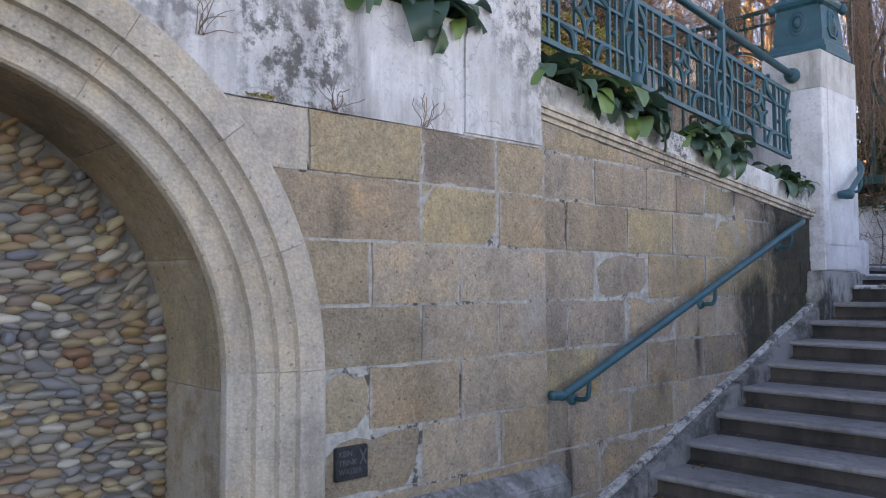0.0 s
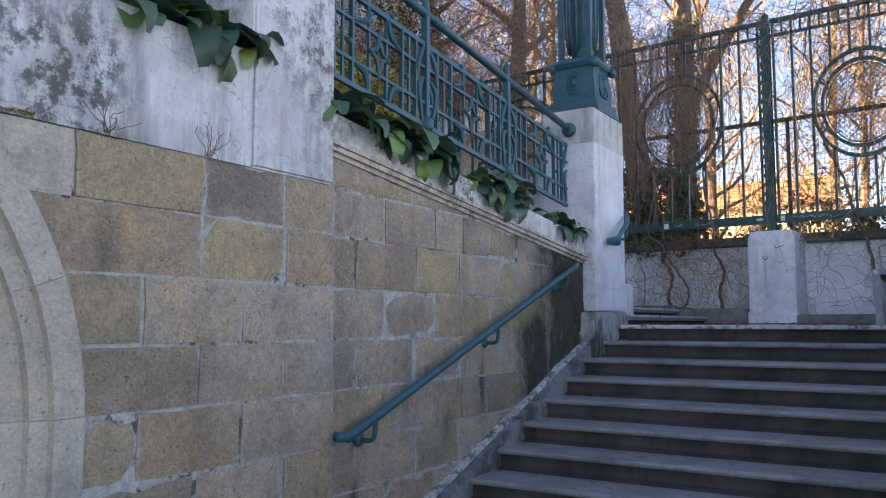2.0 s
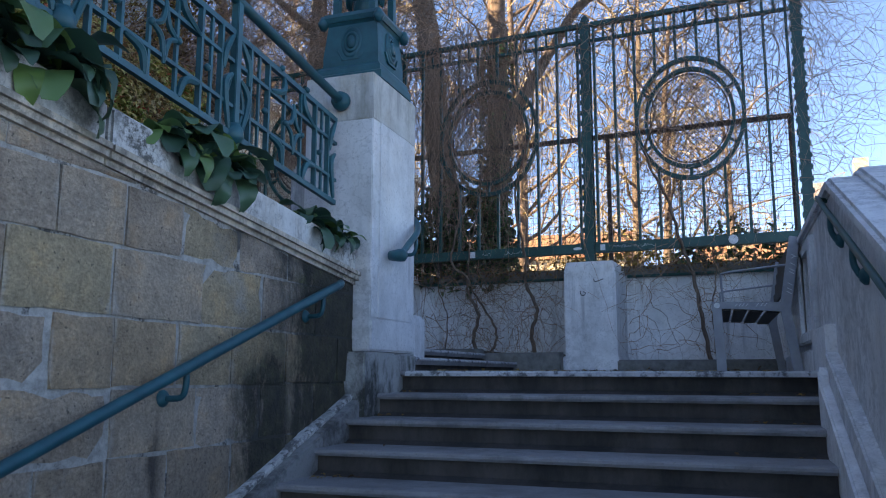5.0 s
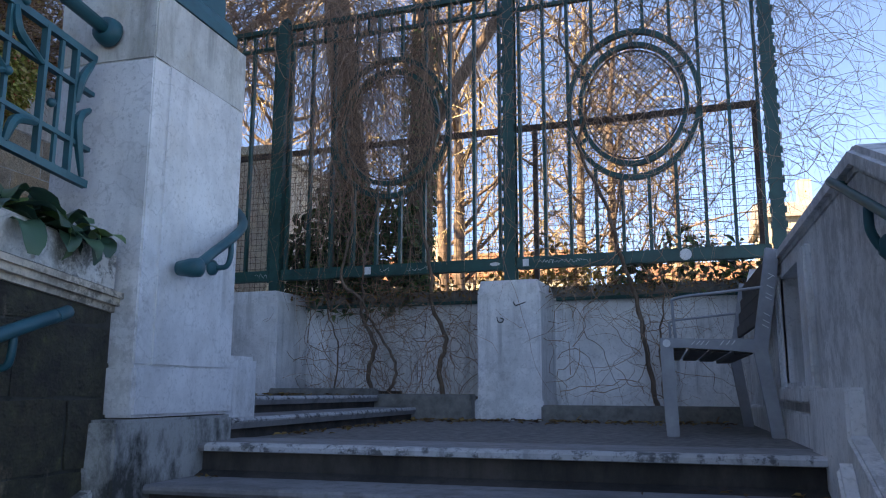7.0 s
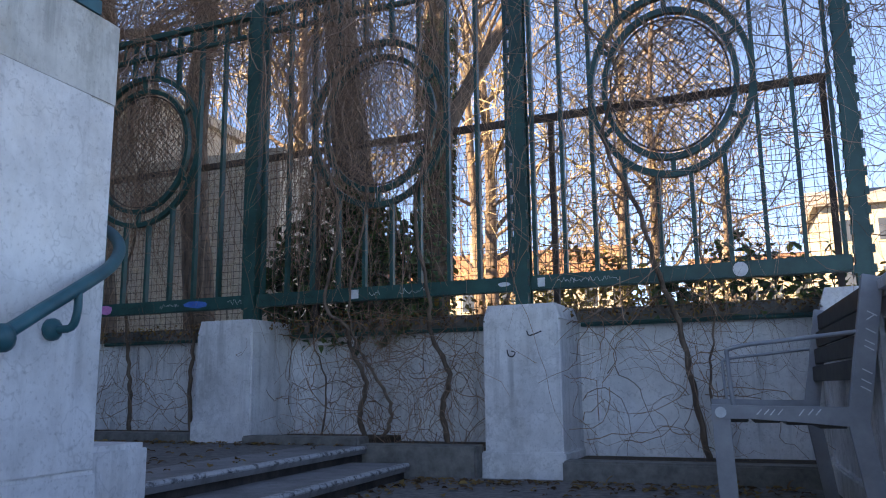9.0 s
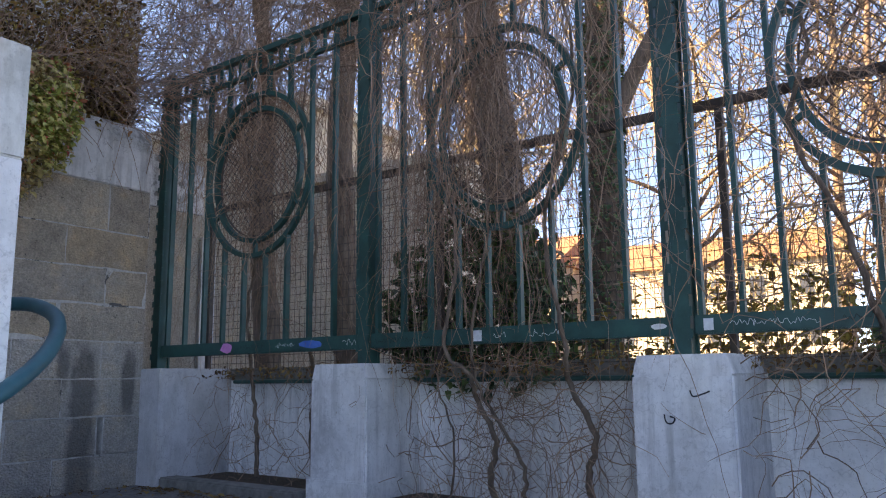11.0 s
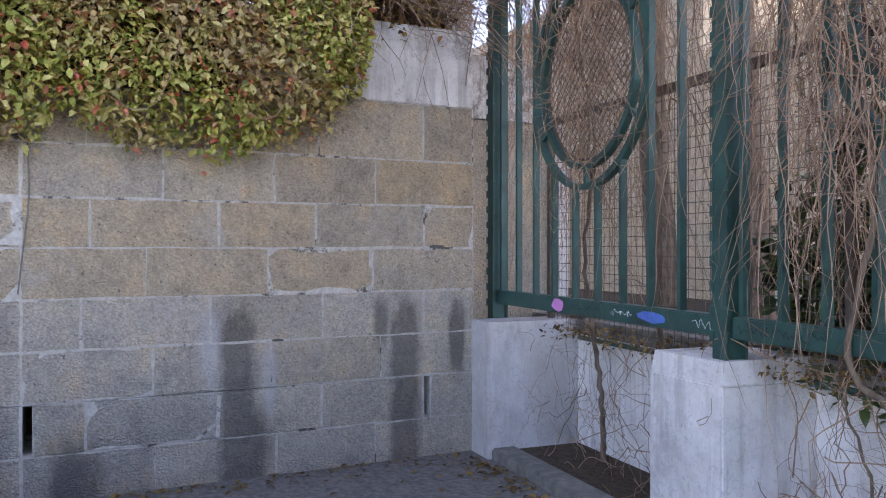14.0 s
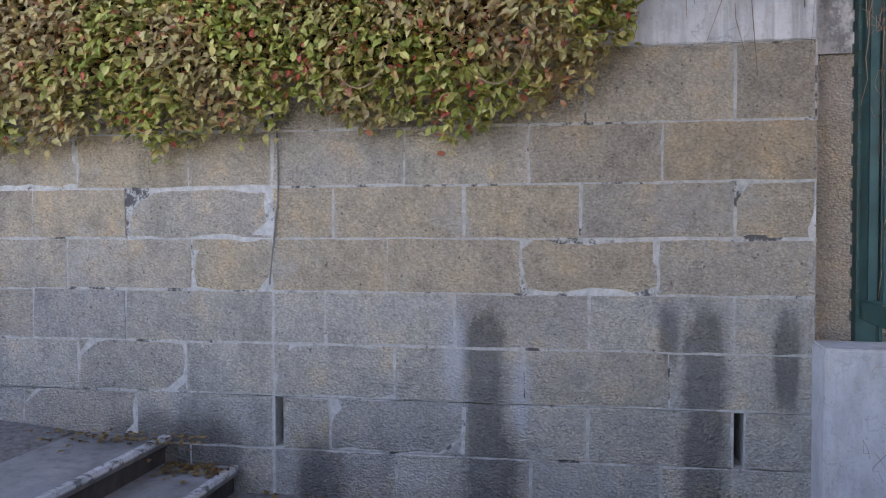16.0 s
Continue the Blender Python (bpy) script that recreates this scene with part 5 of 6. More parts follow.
for _ in range(900):
    y = rng.uniform(-2, 11.2)
    x = rng.uniform(-7.1, -6.1)
    p = [Vector((x, y, 4.7))]
    d = Vector((rng.gauss(0.25, 0.3), rng.gauss(0, 0.35), 1))
    L = rng.uniform(0.6, 2.0) * (0.5 if y > 10.3 else 1)
    for _k in range(6):
        p.append(p[-1] + d.normalized() * L / 6)
        d += Vector((rng.gauss(0.12, 0.2), rng.gauss(0, 0.2), rng.gauss(-0.2, 0.2)))
    sc.tube(p, [0.006, 0.005, 0.004, 0.003, 0.003, 0.002, 0.001], 3, False)
tagged(sc.part("scrub_twigs", M_VINE, fix=False), "bare tangled twigs on the garden terrace", "twigs", kind="stuff")

# ---- creepers on the fence ----
def strand(b, p, d, n, step, r0, wander, pull, keep):
    pts = [Vector(p)]
    d = Vector(d).normalized()
    for _ in range(n):
        d = (d + Vector((rng.gauss(0, wander), rng.gauss(0, wander * 0.5), rng.gauss(0, wander))) + pull).normalized()
        q = pts[-1] + d * step
        q.y = max(keep[0], min(keep[1], q.y))
        pts.append(q)
    b.tube(pts, [r0 * (1 - 0.7 * i / n) for i in range(n + 1)], 3, False)


vh = Build()
CURTAINS = ((0.62, 0.10, 50), (0.95, 0.13, 130), (1.3, 0.14, 130), (1.75, 0.08, 40), (2.2, 0.10, 50), (2.72, 0.08, 45), (3.08, 0.12, 200), (3.38, 0.10, 180), (3.62, 0.08, 90), (4.02, 0.10, 140), (4.6, 0.25, 60), (5.6, 0.5, 110), (6.6, 0.25, 70))
for uc, wide, count in CURTAINS:
    for _ in range(count):
        u = rng.gauss(uc, wide)
        z = rng.uniform(4.7, 5.6) if rng.random() < 0.75 else rng.uniform(3.6, 4.9)
        back = 0.12 if uc < 2 else 0.0
        strand(vh, (u, rng.uniform(-0.16, 0.12) + back, z), (rng.gauss(0, 0.3), rng.gauss(0, 0.2), rng.gauss(-0.6, 0.3)), rng.randint(7, 18), rng.uniform(0.08, 0.15), rng.choice((0.0018, 0.0025, 0.0035)), 0.22, Vector((0, 0, -0.16)), (-0.2 + back * 1.9, 0.3))
tagged(vh.part("hanging_creeper", M_VINE, fix=False), "bare brown creeper strands hanging in curtains over the fence", "creeper", kind="stuff").matrix_world = FENM
vt = Build()
for _ in range(520):
    u = rng.uniform(-0.1, 7.0)
    strand(vt, (u, rng.uniform(-0.1, 0.3), rng.uniform(5.0, 5.5)), (rng.gauss(0, 1), rng.gauss(0, 0.3), rng.gauss(0.2, 0.5)), 12, rng.uniform(0.08, 0.16), rng.choice((0.003, 0.004, 0.006)), 0.45, Vector((0, 0, -0.02)), (-0.35, 0.5))
for _ in range(1400):
    strand(vt, (rng.uniform(-0.9, 2.6), rng.uniform(0.0, 0.7), rng.uniform(5.3, 7.0)), (rng.gauss(0, 1), rng.gauss(0, 0.3), rng.gauss(0.1, 0.6)), 12, rng.uniform(0.08, 0.16), rng.choice((0.003, 0.004, 0.006)), 0.45, Vector((0, 0, -0.05)), (-0.1, 0.8))
for uc in (1.25, 3.55, 3.1):
    for _ in range(190 if uc < 2 else 150):
        w = rng.uniform(0, 6.28)
        strand(vt, (uc + 0.4 * math.cos(w) * rng.random(), rng.uniform(-0.08, 0.1), 4.2 + 0.5 * math.sin(w)), (rng.gauss(0, 1), 0, rng.gauss(0, 1)), 12, 0.09, 0.003, 0.6, Vector((0, 0, -0.03)), (-0.15, 0.15))
for _ in range(150):
    strand(vt, (rng.uniform(6.7, 7.2), rng.uniform(-0.1, 0.3), rng.uniform(3.6, 5.6)), (rng.gauss(0.6, 0.6), 0, rng.gauss(-0.1, 0.6)), 12, 0.1, 0.0025, 0.4, Vector((0.02, 0, -0.12)), (-0.2, 0.4))
for _ in range(430):
    u = rng.choice((rng.uniform(4.8, 6.8), rng.uniform(5.3, 6.3)))
    strand(vt, (u, rng.uniform(-0.08, 0.25), rng.uniform(3.0, 4.9)), (rng.gauss(0, 1), 0, rng.gauss(0, 1)), 13, 0.1, rng.choice((0.002, 0.003, 0.005)), 0.4, Vector((0, 0, 0)), (-0.15, 0.35))
tagged(vt.part("tangled_creeper", M_VINE, fix=False), "tangled bare creeper twigs along the top of the fence", "creeper", kind="stuff").matrix_world = FENM
# old stems that climb from the bed
for ctrl, r in (([(0.99, 0.30, 1.82), (1.01, 0.28, 2.1), (0.98, 0.27, 2.4), (1.0, 0.2, 2.75), (1.05, 0.12, 3.2), (1.2, 0.1, 3.9), (1.0, 0.1, 4.6), (1.3, 0.1, 5.3)], 0.028),
                ([(1.78, 0.18, 1.80), (1.75, 0.18, 2.2), (1.77, 0.18, 2.6), (1.74, 0.14, 3.0), (1.85, 0.1, 3.7), (1.7, 0.08, 4.5), (1.8, 0.06, 5.3)], 0.027),
                ([(3.42, 0.25, 1.70), (3.36, 0.2, 1.95), (3.44, 0.15, 2.2), (3.34, 0.1, 2.45), (3.36, -0.02, 2.62), (3.2, -0.06, 2.8), (3.3, -0.05, 3.4), (3.15, 0, 4.2), (3.3, 0, 5.3)], 0.030),
                ([(3.44, 0.2, 1.70), (3.62, 0.15, 1.85), (3.64, 0.15, 2.05), (3.5, 0.12, 2.3), (3.38, 0.05, 2.55), (3.42, -0.06, 2.9), (3.55, -0.05, 3.6), (3.45, 0, 4.5)], 0.022),
                ([(4.06, 0.3, 1.70), (4.02, 0.25, 2.0), (4.1, 0.2, 2.25), (4.0, 0.1, 2.55), (4.05, -0.04, 2.8), (3.95, -0.05, 3.5), (4.15, 0, 4.4), (4.0, 0, 5.35)], 0.032),
                ([(5.86, 0.3, 1.66), (5.80, 0.25, 2.1), (5.74, 0.15, 2.55), (5.66, -0.06, 2.85), (5.55, -0.07, 3.3), (5.35, -0.05, 3.8), (5.45, 0, 4.3), (5.2, 0, 4.8), (5.3, 0, 5.4)], 0.030),
                ([(5.92, 0.3, 1.66), (5.9, 0.3, 2.2), (5.95, 0.28, 2.6), (5.9, 0.25, 3.2), (6.1, 0.2, 4.0)], 0.014),
                ([(2.95, 0.32, 1.72), (3.0, 0.3, 2.2), (2.9, 0.25, 2.6), (3.0, 0.1, 3.3), (2.9, 0.05, 4.4)], 0.012)):
    st = thing("creeper_stem", "gnarled old brown creeper stem climbing from the bed", "creeper", "old creeper stems")
    pts = curve_pts(ctrl, 7)
    Build().tube([p + Vector((0.008 * math.sin(i * 1.9), 0.006 * math.cos(i * 2.3), 0)) for i, p in enumerate(pts)], [0.62 * r * (1.15 - 0.75 * i / len(pts)) * (1 + 0.12 * math.sin(i * 2.7)) for i in range(len(pts))], 9).part("stem", M_BARK, st, smooth=True)
    st.matrix_world = FENM
vb = Build()
for uc, n in ((0.75, 26), (1.05, 30), (1.7, 26), (2.95, 50), (3.45, 130), (4.05, 110), (5.2, 36), (5.9, 60)):
    for _ in range(n):
        u = uc + rng.gauss(0, 0.14)
        strand(vb, (u, rng.uniform(-0.02, 0.36), rng.uniform(1.72, 2.75)), (rng.gauss(0, 1), 0, rng.gauss(0, 0.8)), 12, rng.uniform(0.04, 0.09), rng.choice((0.0018, 0.0025, 0.004)), 0.4, Vector((0, 0, -0.04)), (-0.18, 0.38))
tagged(vb.part("bed_twigs", M_VINE, fix=False), "thin bare creeper twigs against the low white wall", "creeper", kind="stuff").matrix_world = FENM


def bush(name, u0, u1, v0, v1, z0, z1, n, mat, size, label):
    def at_(r):
        a, b, c = r.random(), r.random(), r.random()
        u = u0 + (u1 - u0) * a
        top = z0 + (z1 - z0) * (0.55 + 0.45 * math.sin(math.pi * a)) * (0.85 + 0.3 * noise.noise(Vector((u * 3, z1, 2))))
        return (u, v0 + (v1 - v0) * b, z0 + (top - z0) * c), (0, -0.7, 0.1)
    leaf_cloud(name, mat, n, at_, size, label, "shrub", 0.3).matrix_world = FENM


bush("ivy_bush", 2.3, 3.7, 0.35, 0.9, 2.5, 4.1, 2600, M_IVY, 0.115, "dark glossy ivy bush behind the fence")
bush("ivy_bush", 5.5, 6.9, 0.4, 0.8, 2.6, 3.2, 420, M_IVY, 0.10, "low dark evergreen shrub behind the fence")
bush("dry_litter", 0.3, 6.8, -0.02, 0.5, 2.62, 2.75, 1500, M_DRYLEAF, 0.035, "dead leaves and twigs lodged under the fence")
bush("garden_shrub", 1.0, 9.0, 3.0, 8.0, 2.0, 4.0, 4200, M_GOLD, 0.10, "sunlit yellowing shrubs in the garden")

bush("garden_shrub", 3.7, 5.6, 1.6, 3.0, 2.3, 3.5, 1100, M_GOLD, 0.09, "yellowing shrub close behind the fence")

lit = Build()
for _ in range(620):
    if rng.random() < 0.6:
        p = (rng.uniform(-5.8, -2.6), rng.uniform(8.4, 11.3), UPPER + 0.006)
        if rng.random() < 0.5:
            p = (p[0], 11.25 - abs(rng.gauss(0, 0.12)), p[2])
    else:
        p = (rng.uniform(-2.0, 0.3), 10.9 - abs(rng.gauss(0, 0.25)), LAND + 0.006)
    lit.leaf(p, (rng.gauss(0, 1), rng.gauss(0, 1), 0.1), (rng.gauss(0, 0.2), rng.gauss(0, 0.2), 1), rng.uniform(0.03, 0.075), rng.uniform(0.02, 0.05), 0.15)
for _ in range(150):
    lit.leaf((XW + abs(rng.gauss(0, 0.15)) + 0.03, rng.uniform(6.5, 8.1), 2.076 if rng.random() < 0.7 else 2.09), (rng.gauss(0, 1), rng.gauss(0, 1), 0.1), (0, 0, 1), 0.05, 0.03, 0.15)
for _ in range(110):
    kx = -2.05 + abs(rng.gauss(0, 0.07))
    lit.leaf((kx, rng.uniform(8.5, 10.9), LAND + 0.006), (rng.gauss(0, 1), rng.gauss(0, 1), 0.1), (rng.gauss(0, 0.3), rng.gauss(0, 0.3), 1), rng.uniform(0.02, 0.06), rng.uniform(0.015, 0.04), 0.15)
for _ in range(120):
    k = rng.randrange(1, 11)
    lit.leaf((rng.choice((-2.07 + abs(rng.gauss(0, 0.12)), XR - 0.05 - abs(rng.gauss(0, 0.25)))), TOPNOSE - GO * k + rng.uniform(0.2, 0.345), LAND - RISE * k + 0.006), (rng.gauss(0, 1), rng.gauss(0, 1), 0.1), (rng.gauss(0, 0.3), rng.gauss(0, 0.3), 1), rng.uniform(0.02, 0.05), rng.uniform(0.012, 0.03), 0.15)
for _ in range(110):
    lit.leaf((XW + abs(rng.gauss(0, 0.12)) + 0.03, rng.uniform(8.4, 11.2), UPPER + 0.007), (rng.gauss(0, 1), rng.gauss(0, 1), 0.1), (rng.gauss(0, 0.3), rng.gauss(0, 0.3), 1), rng.uniform(0.03, 0.06), rng.uniform(0.02, 0.04), 0.2)
for _ in range(90):
    lit.leaf((XW + abs(rng.gauss(0, 0.12)) + 0.03, rng.uniform(7.86, 8.22), 1.922), (rng.gauss(0, 1), rng.gauss(0, 1), 0.1), (0, 0, 1), 0.05, 0.03, 0.15)
tagged(lit.part("fallen_leaves", M_DRYLEAF, fix=False), "scattered brown fallen leaves on the landing", "leaves", kind="stuff")

# ---- trees behind the fence ----
def tree(x, y, z, h, lean, girth, seed, leaf=None, nleaf=0, limbs=9, twigs=260, label="", first=0.35, ivy=0):
    r = random.Random(seed)
    tr = thing("tree", label, "tree", "trees behind the fence", at=(x, y, z))
    trunk = [Vector((lean * (i / 8) ** 1.2 + 0.06 * math.sin(i * 1.3 + seed), 0.05 * math.sin(i * 1.7), h * i / 8 - 0.3)) for i in range(9)]
    tk = Build().tube(curve_pts(trunk, 3), [girth * (1.25 - 0.85 * i / 24) * (1.0 + 0.05 * math.sin(i * 2.1)) for i in range(25)], 14)
    tk.part("trunk", M_BARK, tr, smooth=True)
    tw = Build()
    tips = []
    for k in range(limbs):
        s = first + (0.97 - first) * k / limbs
        base = trunk[0].lerp(trunk[-1], s)
        base.x = lean * s ** 1.2
        a = r.uniform(0, 6.28)
        d = Vector((math.cos(a), math.sin(a) * 0.8, r.uniform(0.25, 0.9)))
        L = h * r.uniform(0.25, 0.45)
        pts = [base]
        for i in range(7):
            d = (d.normalized() + Vector((r.gauss(0, 0.2), r.gauss(0, 0.2), r.gauss(0.06, 0.15))))
            pts.append(pts[-1] + d.normalized() * L / 7)
        Build().tube(pts, [girth * (0.42 if not leaf else 0.36) * (1 - 0.85 * i / 7) for i in range(8)], 8).part("limb", M_BARK, tr, smooth=True)
        tips += pts[2:]
    hang = 0.5 if leaf else 0.0
    for _ in range(twigs):
        p = Vector(r.choice(tips))
        d = Vector((r.gauss(0, 1), r.gauss(0, 1), r.gauss(0.2 - hang, 0.7))).normalized()
        pts = [p]
        L = h * r.uniform(0.06, 0.16)
        for i in range(4):
            d = (d + Vector((r.gauss(0, 0.35), r.gauss(0, 0.35), r.gauss(-hang, 0.3)))).normalized()
            pts.append(pts[-1] + d * L / 4)
        tw.tube(pts, [0.016, 0.013, 0.010, 0.007, 0.003] if leaf else [0.014, 0.010, 0.008, 0.006, 0.003], 3, False)
        tips += pts[2:4] if r.random() < 0.5 else []
    tagged(tw.part("twig_spray", M_WILLOW if leaf else M_TWIG, tr, fix=False), kind="stuff")
    if leaf:
        b = Build()
        for _ in range(nleaf):
            p = Vector(r.choice(tips)) + Vector((r.gauss(0, 0.35), r.gauss(0, 0.35), r.gauss(0, 0.3)))
            L = r.uniform(0.05, 0.10)
            b.leaf(p, (r.gauss(0, 1), r.gauss(0, 1), r.gauss(-0.3, 0.6)), (r.gauss(0, 1), r.gauss(0, 1), 1), L, L * 0.7)
        tagged(b.part("crown", leaf, tr, fix=False), kind="stuff")
    if ivy:
        b = Build()
        for _ in range(ivy):
            s = r.random() * 0.42
            a = r.uniform(0, 6.28)
            o = Vector((math.cos(a), math.sin(a), 0))
            p = trunk[0].lerp(trunk[-1], s)
            p.x = lean * s ** 1.2
            b.leaf(p + o * girth * 1.25, o + Vector((0, 0, -0.6)), o, 0.09, 0.075)
        tagged(b.part("ivy", M_IVY, tr, fix=False), kind="stuff")
    return tr


tree(-3.68, 14.2, 2.3, 11.0, -1.75, 0.205, 3, None, 0, 8, 420, "old leaning tree with rough brown bark", 0.5)
tr2 = tree(-3.92, 16.5, 2.2, 13.5, 0.35, 0.20, 5, None, 0, 8, 420, "old tree with an ivy-clad trunk", 0.5, 2400)
Build().tube(curve_pts([(-0.1, 0, 2.8), (0.45, -0.1, 3.9), (1.05, -0.1, 4.9), (1.8, -0.1, 5.9), (2.65, 0, 6.0), (3.6, 0, 6.6), (4.5, 0.1, 7.5)], 5), [0.125 - 0.003 * i for i in range(31)], 10).part("limb", M_BARK, tr2, smooth=True)
tree(-6.3, 14.4, 2.3, 10.0, -0.2, 0.17, 8, None, 0, 7, 260, "dark bare tree before the stone building", 0.45)
tree(-8.6, 15.4, 2.3, 9.5, -0.6, 0.17, 9, None, 0, 7, 200, "dark bare tree beside the house", 0.45)
for i, (x, y, h, g) in enumerate(((-9.5, 22, 13, 0.17), (-5.5, 26, 14, 0.17), (-1.8, 27, 12, 0.13), (-8, 33, 16, 0.2), (-3.5, 36, 17, 0.2), (0.6, 36, 12, 0.13), (-14, 30, 16, 0.2))):
    tree(x, y, 0.8, h, (-1) ** i * 0.5, g, 20 + i, M_GOLD, 900 if i % 3 else 500, 14, 420, "sunlit tree with thin golden late-autumn foliage", 0.25)

# ---- buildings beyond ----
bh = thing("stone_building", "pale sunlit stone building beyond the garden", "building")
Build().quadbox((-22, 17.0, 0), (-9.6, 20, 7.4)).part("wall", M_SUNSTONE, bh)
Build().quadbox((-9.59, 17.0, 0), (-6.7, 20, 5.9)).part("wall", M_SUNSTONE, bh)
Build().quadbox((-22.2, 16.9, 7.4), (-9.45, 20.2, 7.6)).part("cornice", M_SUNSTONE, bh)
Build().quadbox((-9.44, 16.92, 5.9), (-6.6, 20.2, 6.05)).part("cornice", M_SUNSTONE, bh)
ashl = Build()
for r in range(19):
    x = -18 + (0.35 if r % 2 else 0)
    end = -6.72 if 0.6 + r * 0.36 + 0.345 < 5.88 else -9.62
    while x < end - 0.1:
        x1 = min(x + rng.uniform(0.6, 0.95), end)
        ashl.quadbox((x + 0.008, 16.975, 0.6 + r * 0.36), (x1 - 0.008, 17.01, 0.6 + r * 0.36 + 0.345))
        x = x1
tagged(ashl.part("masonry", M_SUNSTONE, bh, fix=False), kind="stuff")


def house(x, y, w, d, h, roof_h, roof, label, floors, bays, gables=True, chim=1):
    ob = thing("house", label, "house", "far houses", at=(x, y, 0))
    Build().quadbox((-w / 2, 0, 0), (w / 2, d, h)).part("wall", M_FACADE, ob)
    Build().prism([(-0.5, h), (d / 2, h + roof_h), (d + 0.5, h), (d + 0.5, h - 0.15), (-0.5, h - 0.15)], 'x', -w / 2 - 0.4, w / 2 + 0.4).part("roof", roof, ob)
    for i in range(floors):
        for k in range(bays):
            u = -w / 2 + w * (k + 0.5) / bays
            z = h - 2.6 - i * 3.1
            wi = Build().quadbox((u - 0.55, -0.06, z), (u + 0.55, 0.03, z + 1.6)).part("window", M_FACADE, ob)
            Build().quadbox((u - 0.45, -0.075, z + 0.1), (u + 0.45, -0.05, z + 1.5)).part("pane", M_WINDOW, wi)
    for k in range(chim):
        Build().quadbox((-w / 4 + k * w / 2, d * 0.3, h), (-w / 4 + k * w / 2 + 0.9, d * 0.3 + 0.8, h + roof_h + 1.2)).part("chimney", M_FACADE, ob)
    return ob


house(-14.5, 62, 15, 10, 10.2, 2.6, M_ROOF, "cream house with an orange tiled roof in sun", 3, 5)
house(2.5, 74, 9, 10, 11.0, 2.2, M_ROOF, "cream house with an orange tiled roof in sun", 3, 5)
house(-34, 60, 18, 10, 11.0, 2.8, M_ROOF, "cream house with an orange tiled roof in sun", 3, 5)
house(11.5, 62, 10, 9, 13.6, 1.9, M_SLATE, "tall cream house with a grey roof and chimneys", 4, 4, chim=2)
house(44, 70, 20, 12, 11, 3, M_ROOF, "cream house with an orange tiled roof in sun", 3, 5)

# ---- scrawls and stickers on the fence rail ----
def mark(u, z, w, h, mat, name, label, seed, fill=False):
    r = random.Random(seed)
    b = Build()
    if fill:
        k = 9
        b.prism([(u + w / 2 * math.cos(6.283 * i / k) * r.uniform(0.8, 1.1), z + h / 2 * math.sin(6.283 * i / k) * r.uniform(0.8, 1.1)) for i in range(k)], 'y', -0.0475, -0.044)
    else:
        x = u - w / 2
        pts = []
        while x < u + w / 2:
            pts.append((x, -0.047, z + h * r.uniform(-0.36, 0.36)))
            x += h * r.uniform(0.05, 0.3)
        b.tube(curve_pts(pts, 3), 0.0012, 4)
    tagged(b.part(name, mat), label, "graffiti", "marks on the fence rail").matrix_world = FENM


ZR = FZ0 + 0.05
mark(1.0, ZR, 0.16, 0.085, M_PINK, "paint_blot", "pink spray paint blot on the fence rail", 1, True)
mark(1.32, ZR, 0.3, 0.05, M_INK, "scrawl", "black marker scrawl on the fence rail", 2)
mark(1.70, ZR, 0.22, 0.05, M_CHALK, "scrawl", "pale blue marker scrawl on the fence rail", 3)
mark(1.97, ZR, 0.26, 0.06, M_BLUE, "paint_blot", "blue spray paint blot on the fence rail", 4, True)
mark(2.36, ZR, 0.14, 0.06, M_CHALK, "scrawl", "white marker figures on the fence rail", 5)
mark(2.85, ZR, 0.5, 0.06, M_INK, "scrawl", "black marker scrawl on the fence rail", 6)
mark(3.62, ZR, 0.1, 0.05, M_CHALK, "scrawl", "white marker scrawl on the fence rail", 7)
mark(3.92, ZR, 0.2, 0.06, M_CHALK, "scrawl", "white marker letters on the fence rail", 8)
mark(4.62, ZR, 0.1, 0.035, M_CHALK, "paint_blot", "worn white sticker remains on the fence rail", 9, True)
mark(5.2, ZR, 0.42, 0.05, M_CHALK, "scrawl", "white marker letters on the fence rail", 10)
mark(5.6, ZR, 0.18, 0.04, M_INK, "scrawl", "black marker scrawl on the fence rail", 11)
tagged(Build().quadbox((3.42, -0.049, ZR - 0.033), (3.48, -0.045, ZR + 0.033)).part("sticker", M_CHALK), "small square white sticker on the fence rail", "sticker").matrix_world = FENM
tagged(Build().tube([(6.15, -0.044, ZR), (6.15, -0.049, ZR)], 0.045, 18).part("sticker", M_CHALK), "round white sticker on the fence rail", "sticker").matrix_world = FENM
tagged(Build().quadbox((4.86, -0.049, ZR - 0.03), (4.91, -0.045, ZR + 0.03)).part("sticker", M_CHALK), "small square white sticker on the fence rail", "sticker").matrix_world = FENM
for ctrl in ([(4.66, 2.40), (4.67, 2.36), (4.70, 2.355), (4.715, 2.38), (4.69, 2.39)], [(4.80, 2.52), (4.815, 2.49), (4.86, 2.50), (4.90, 2.515)]):
    tagged(Build().tube(curve_pts([(u, -0.137, z) for u, z in ctrl], 4), 0.004, 4).part("scrawl", M_INK), "small black marker scrawl on the white pier", "graffiti", "marks on the pier").matrix_world = FENM

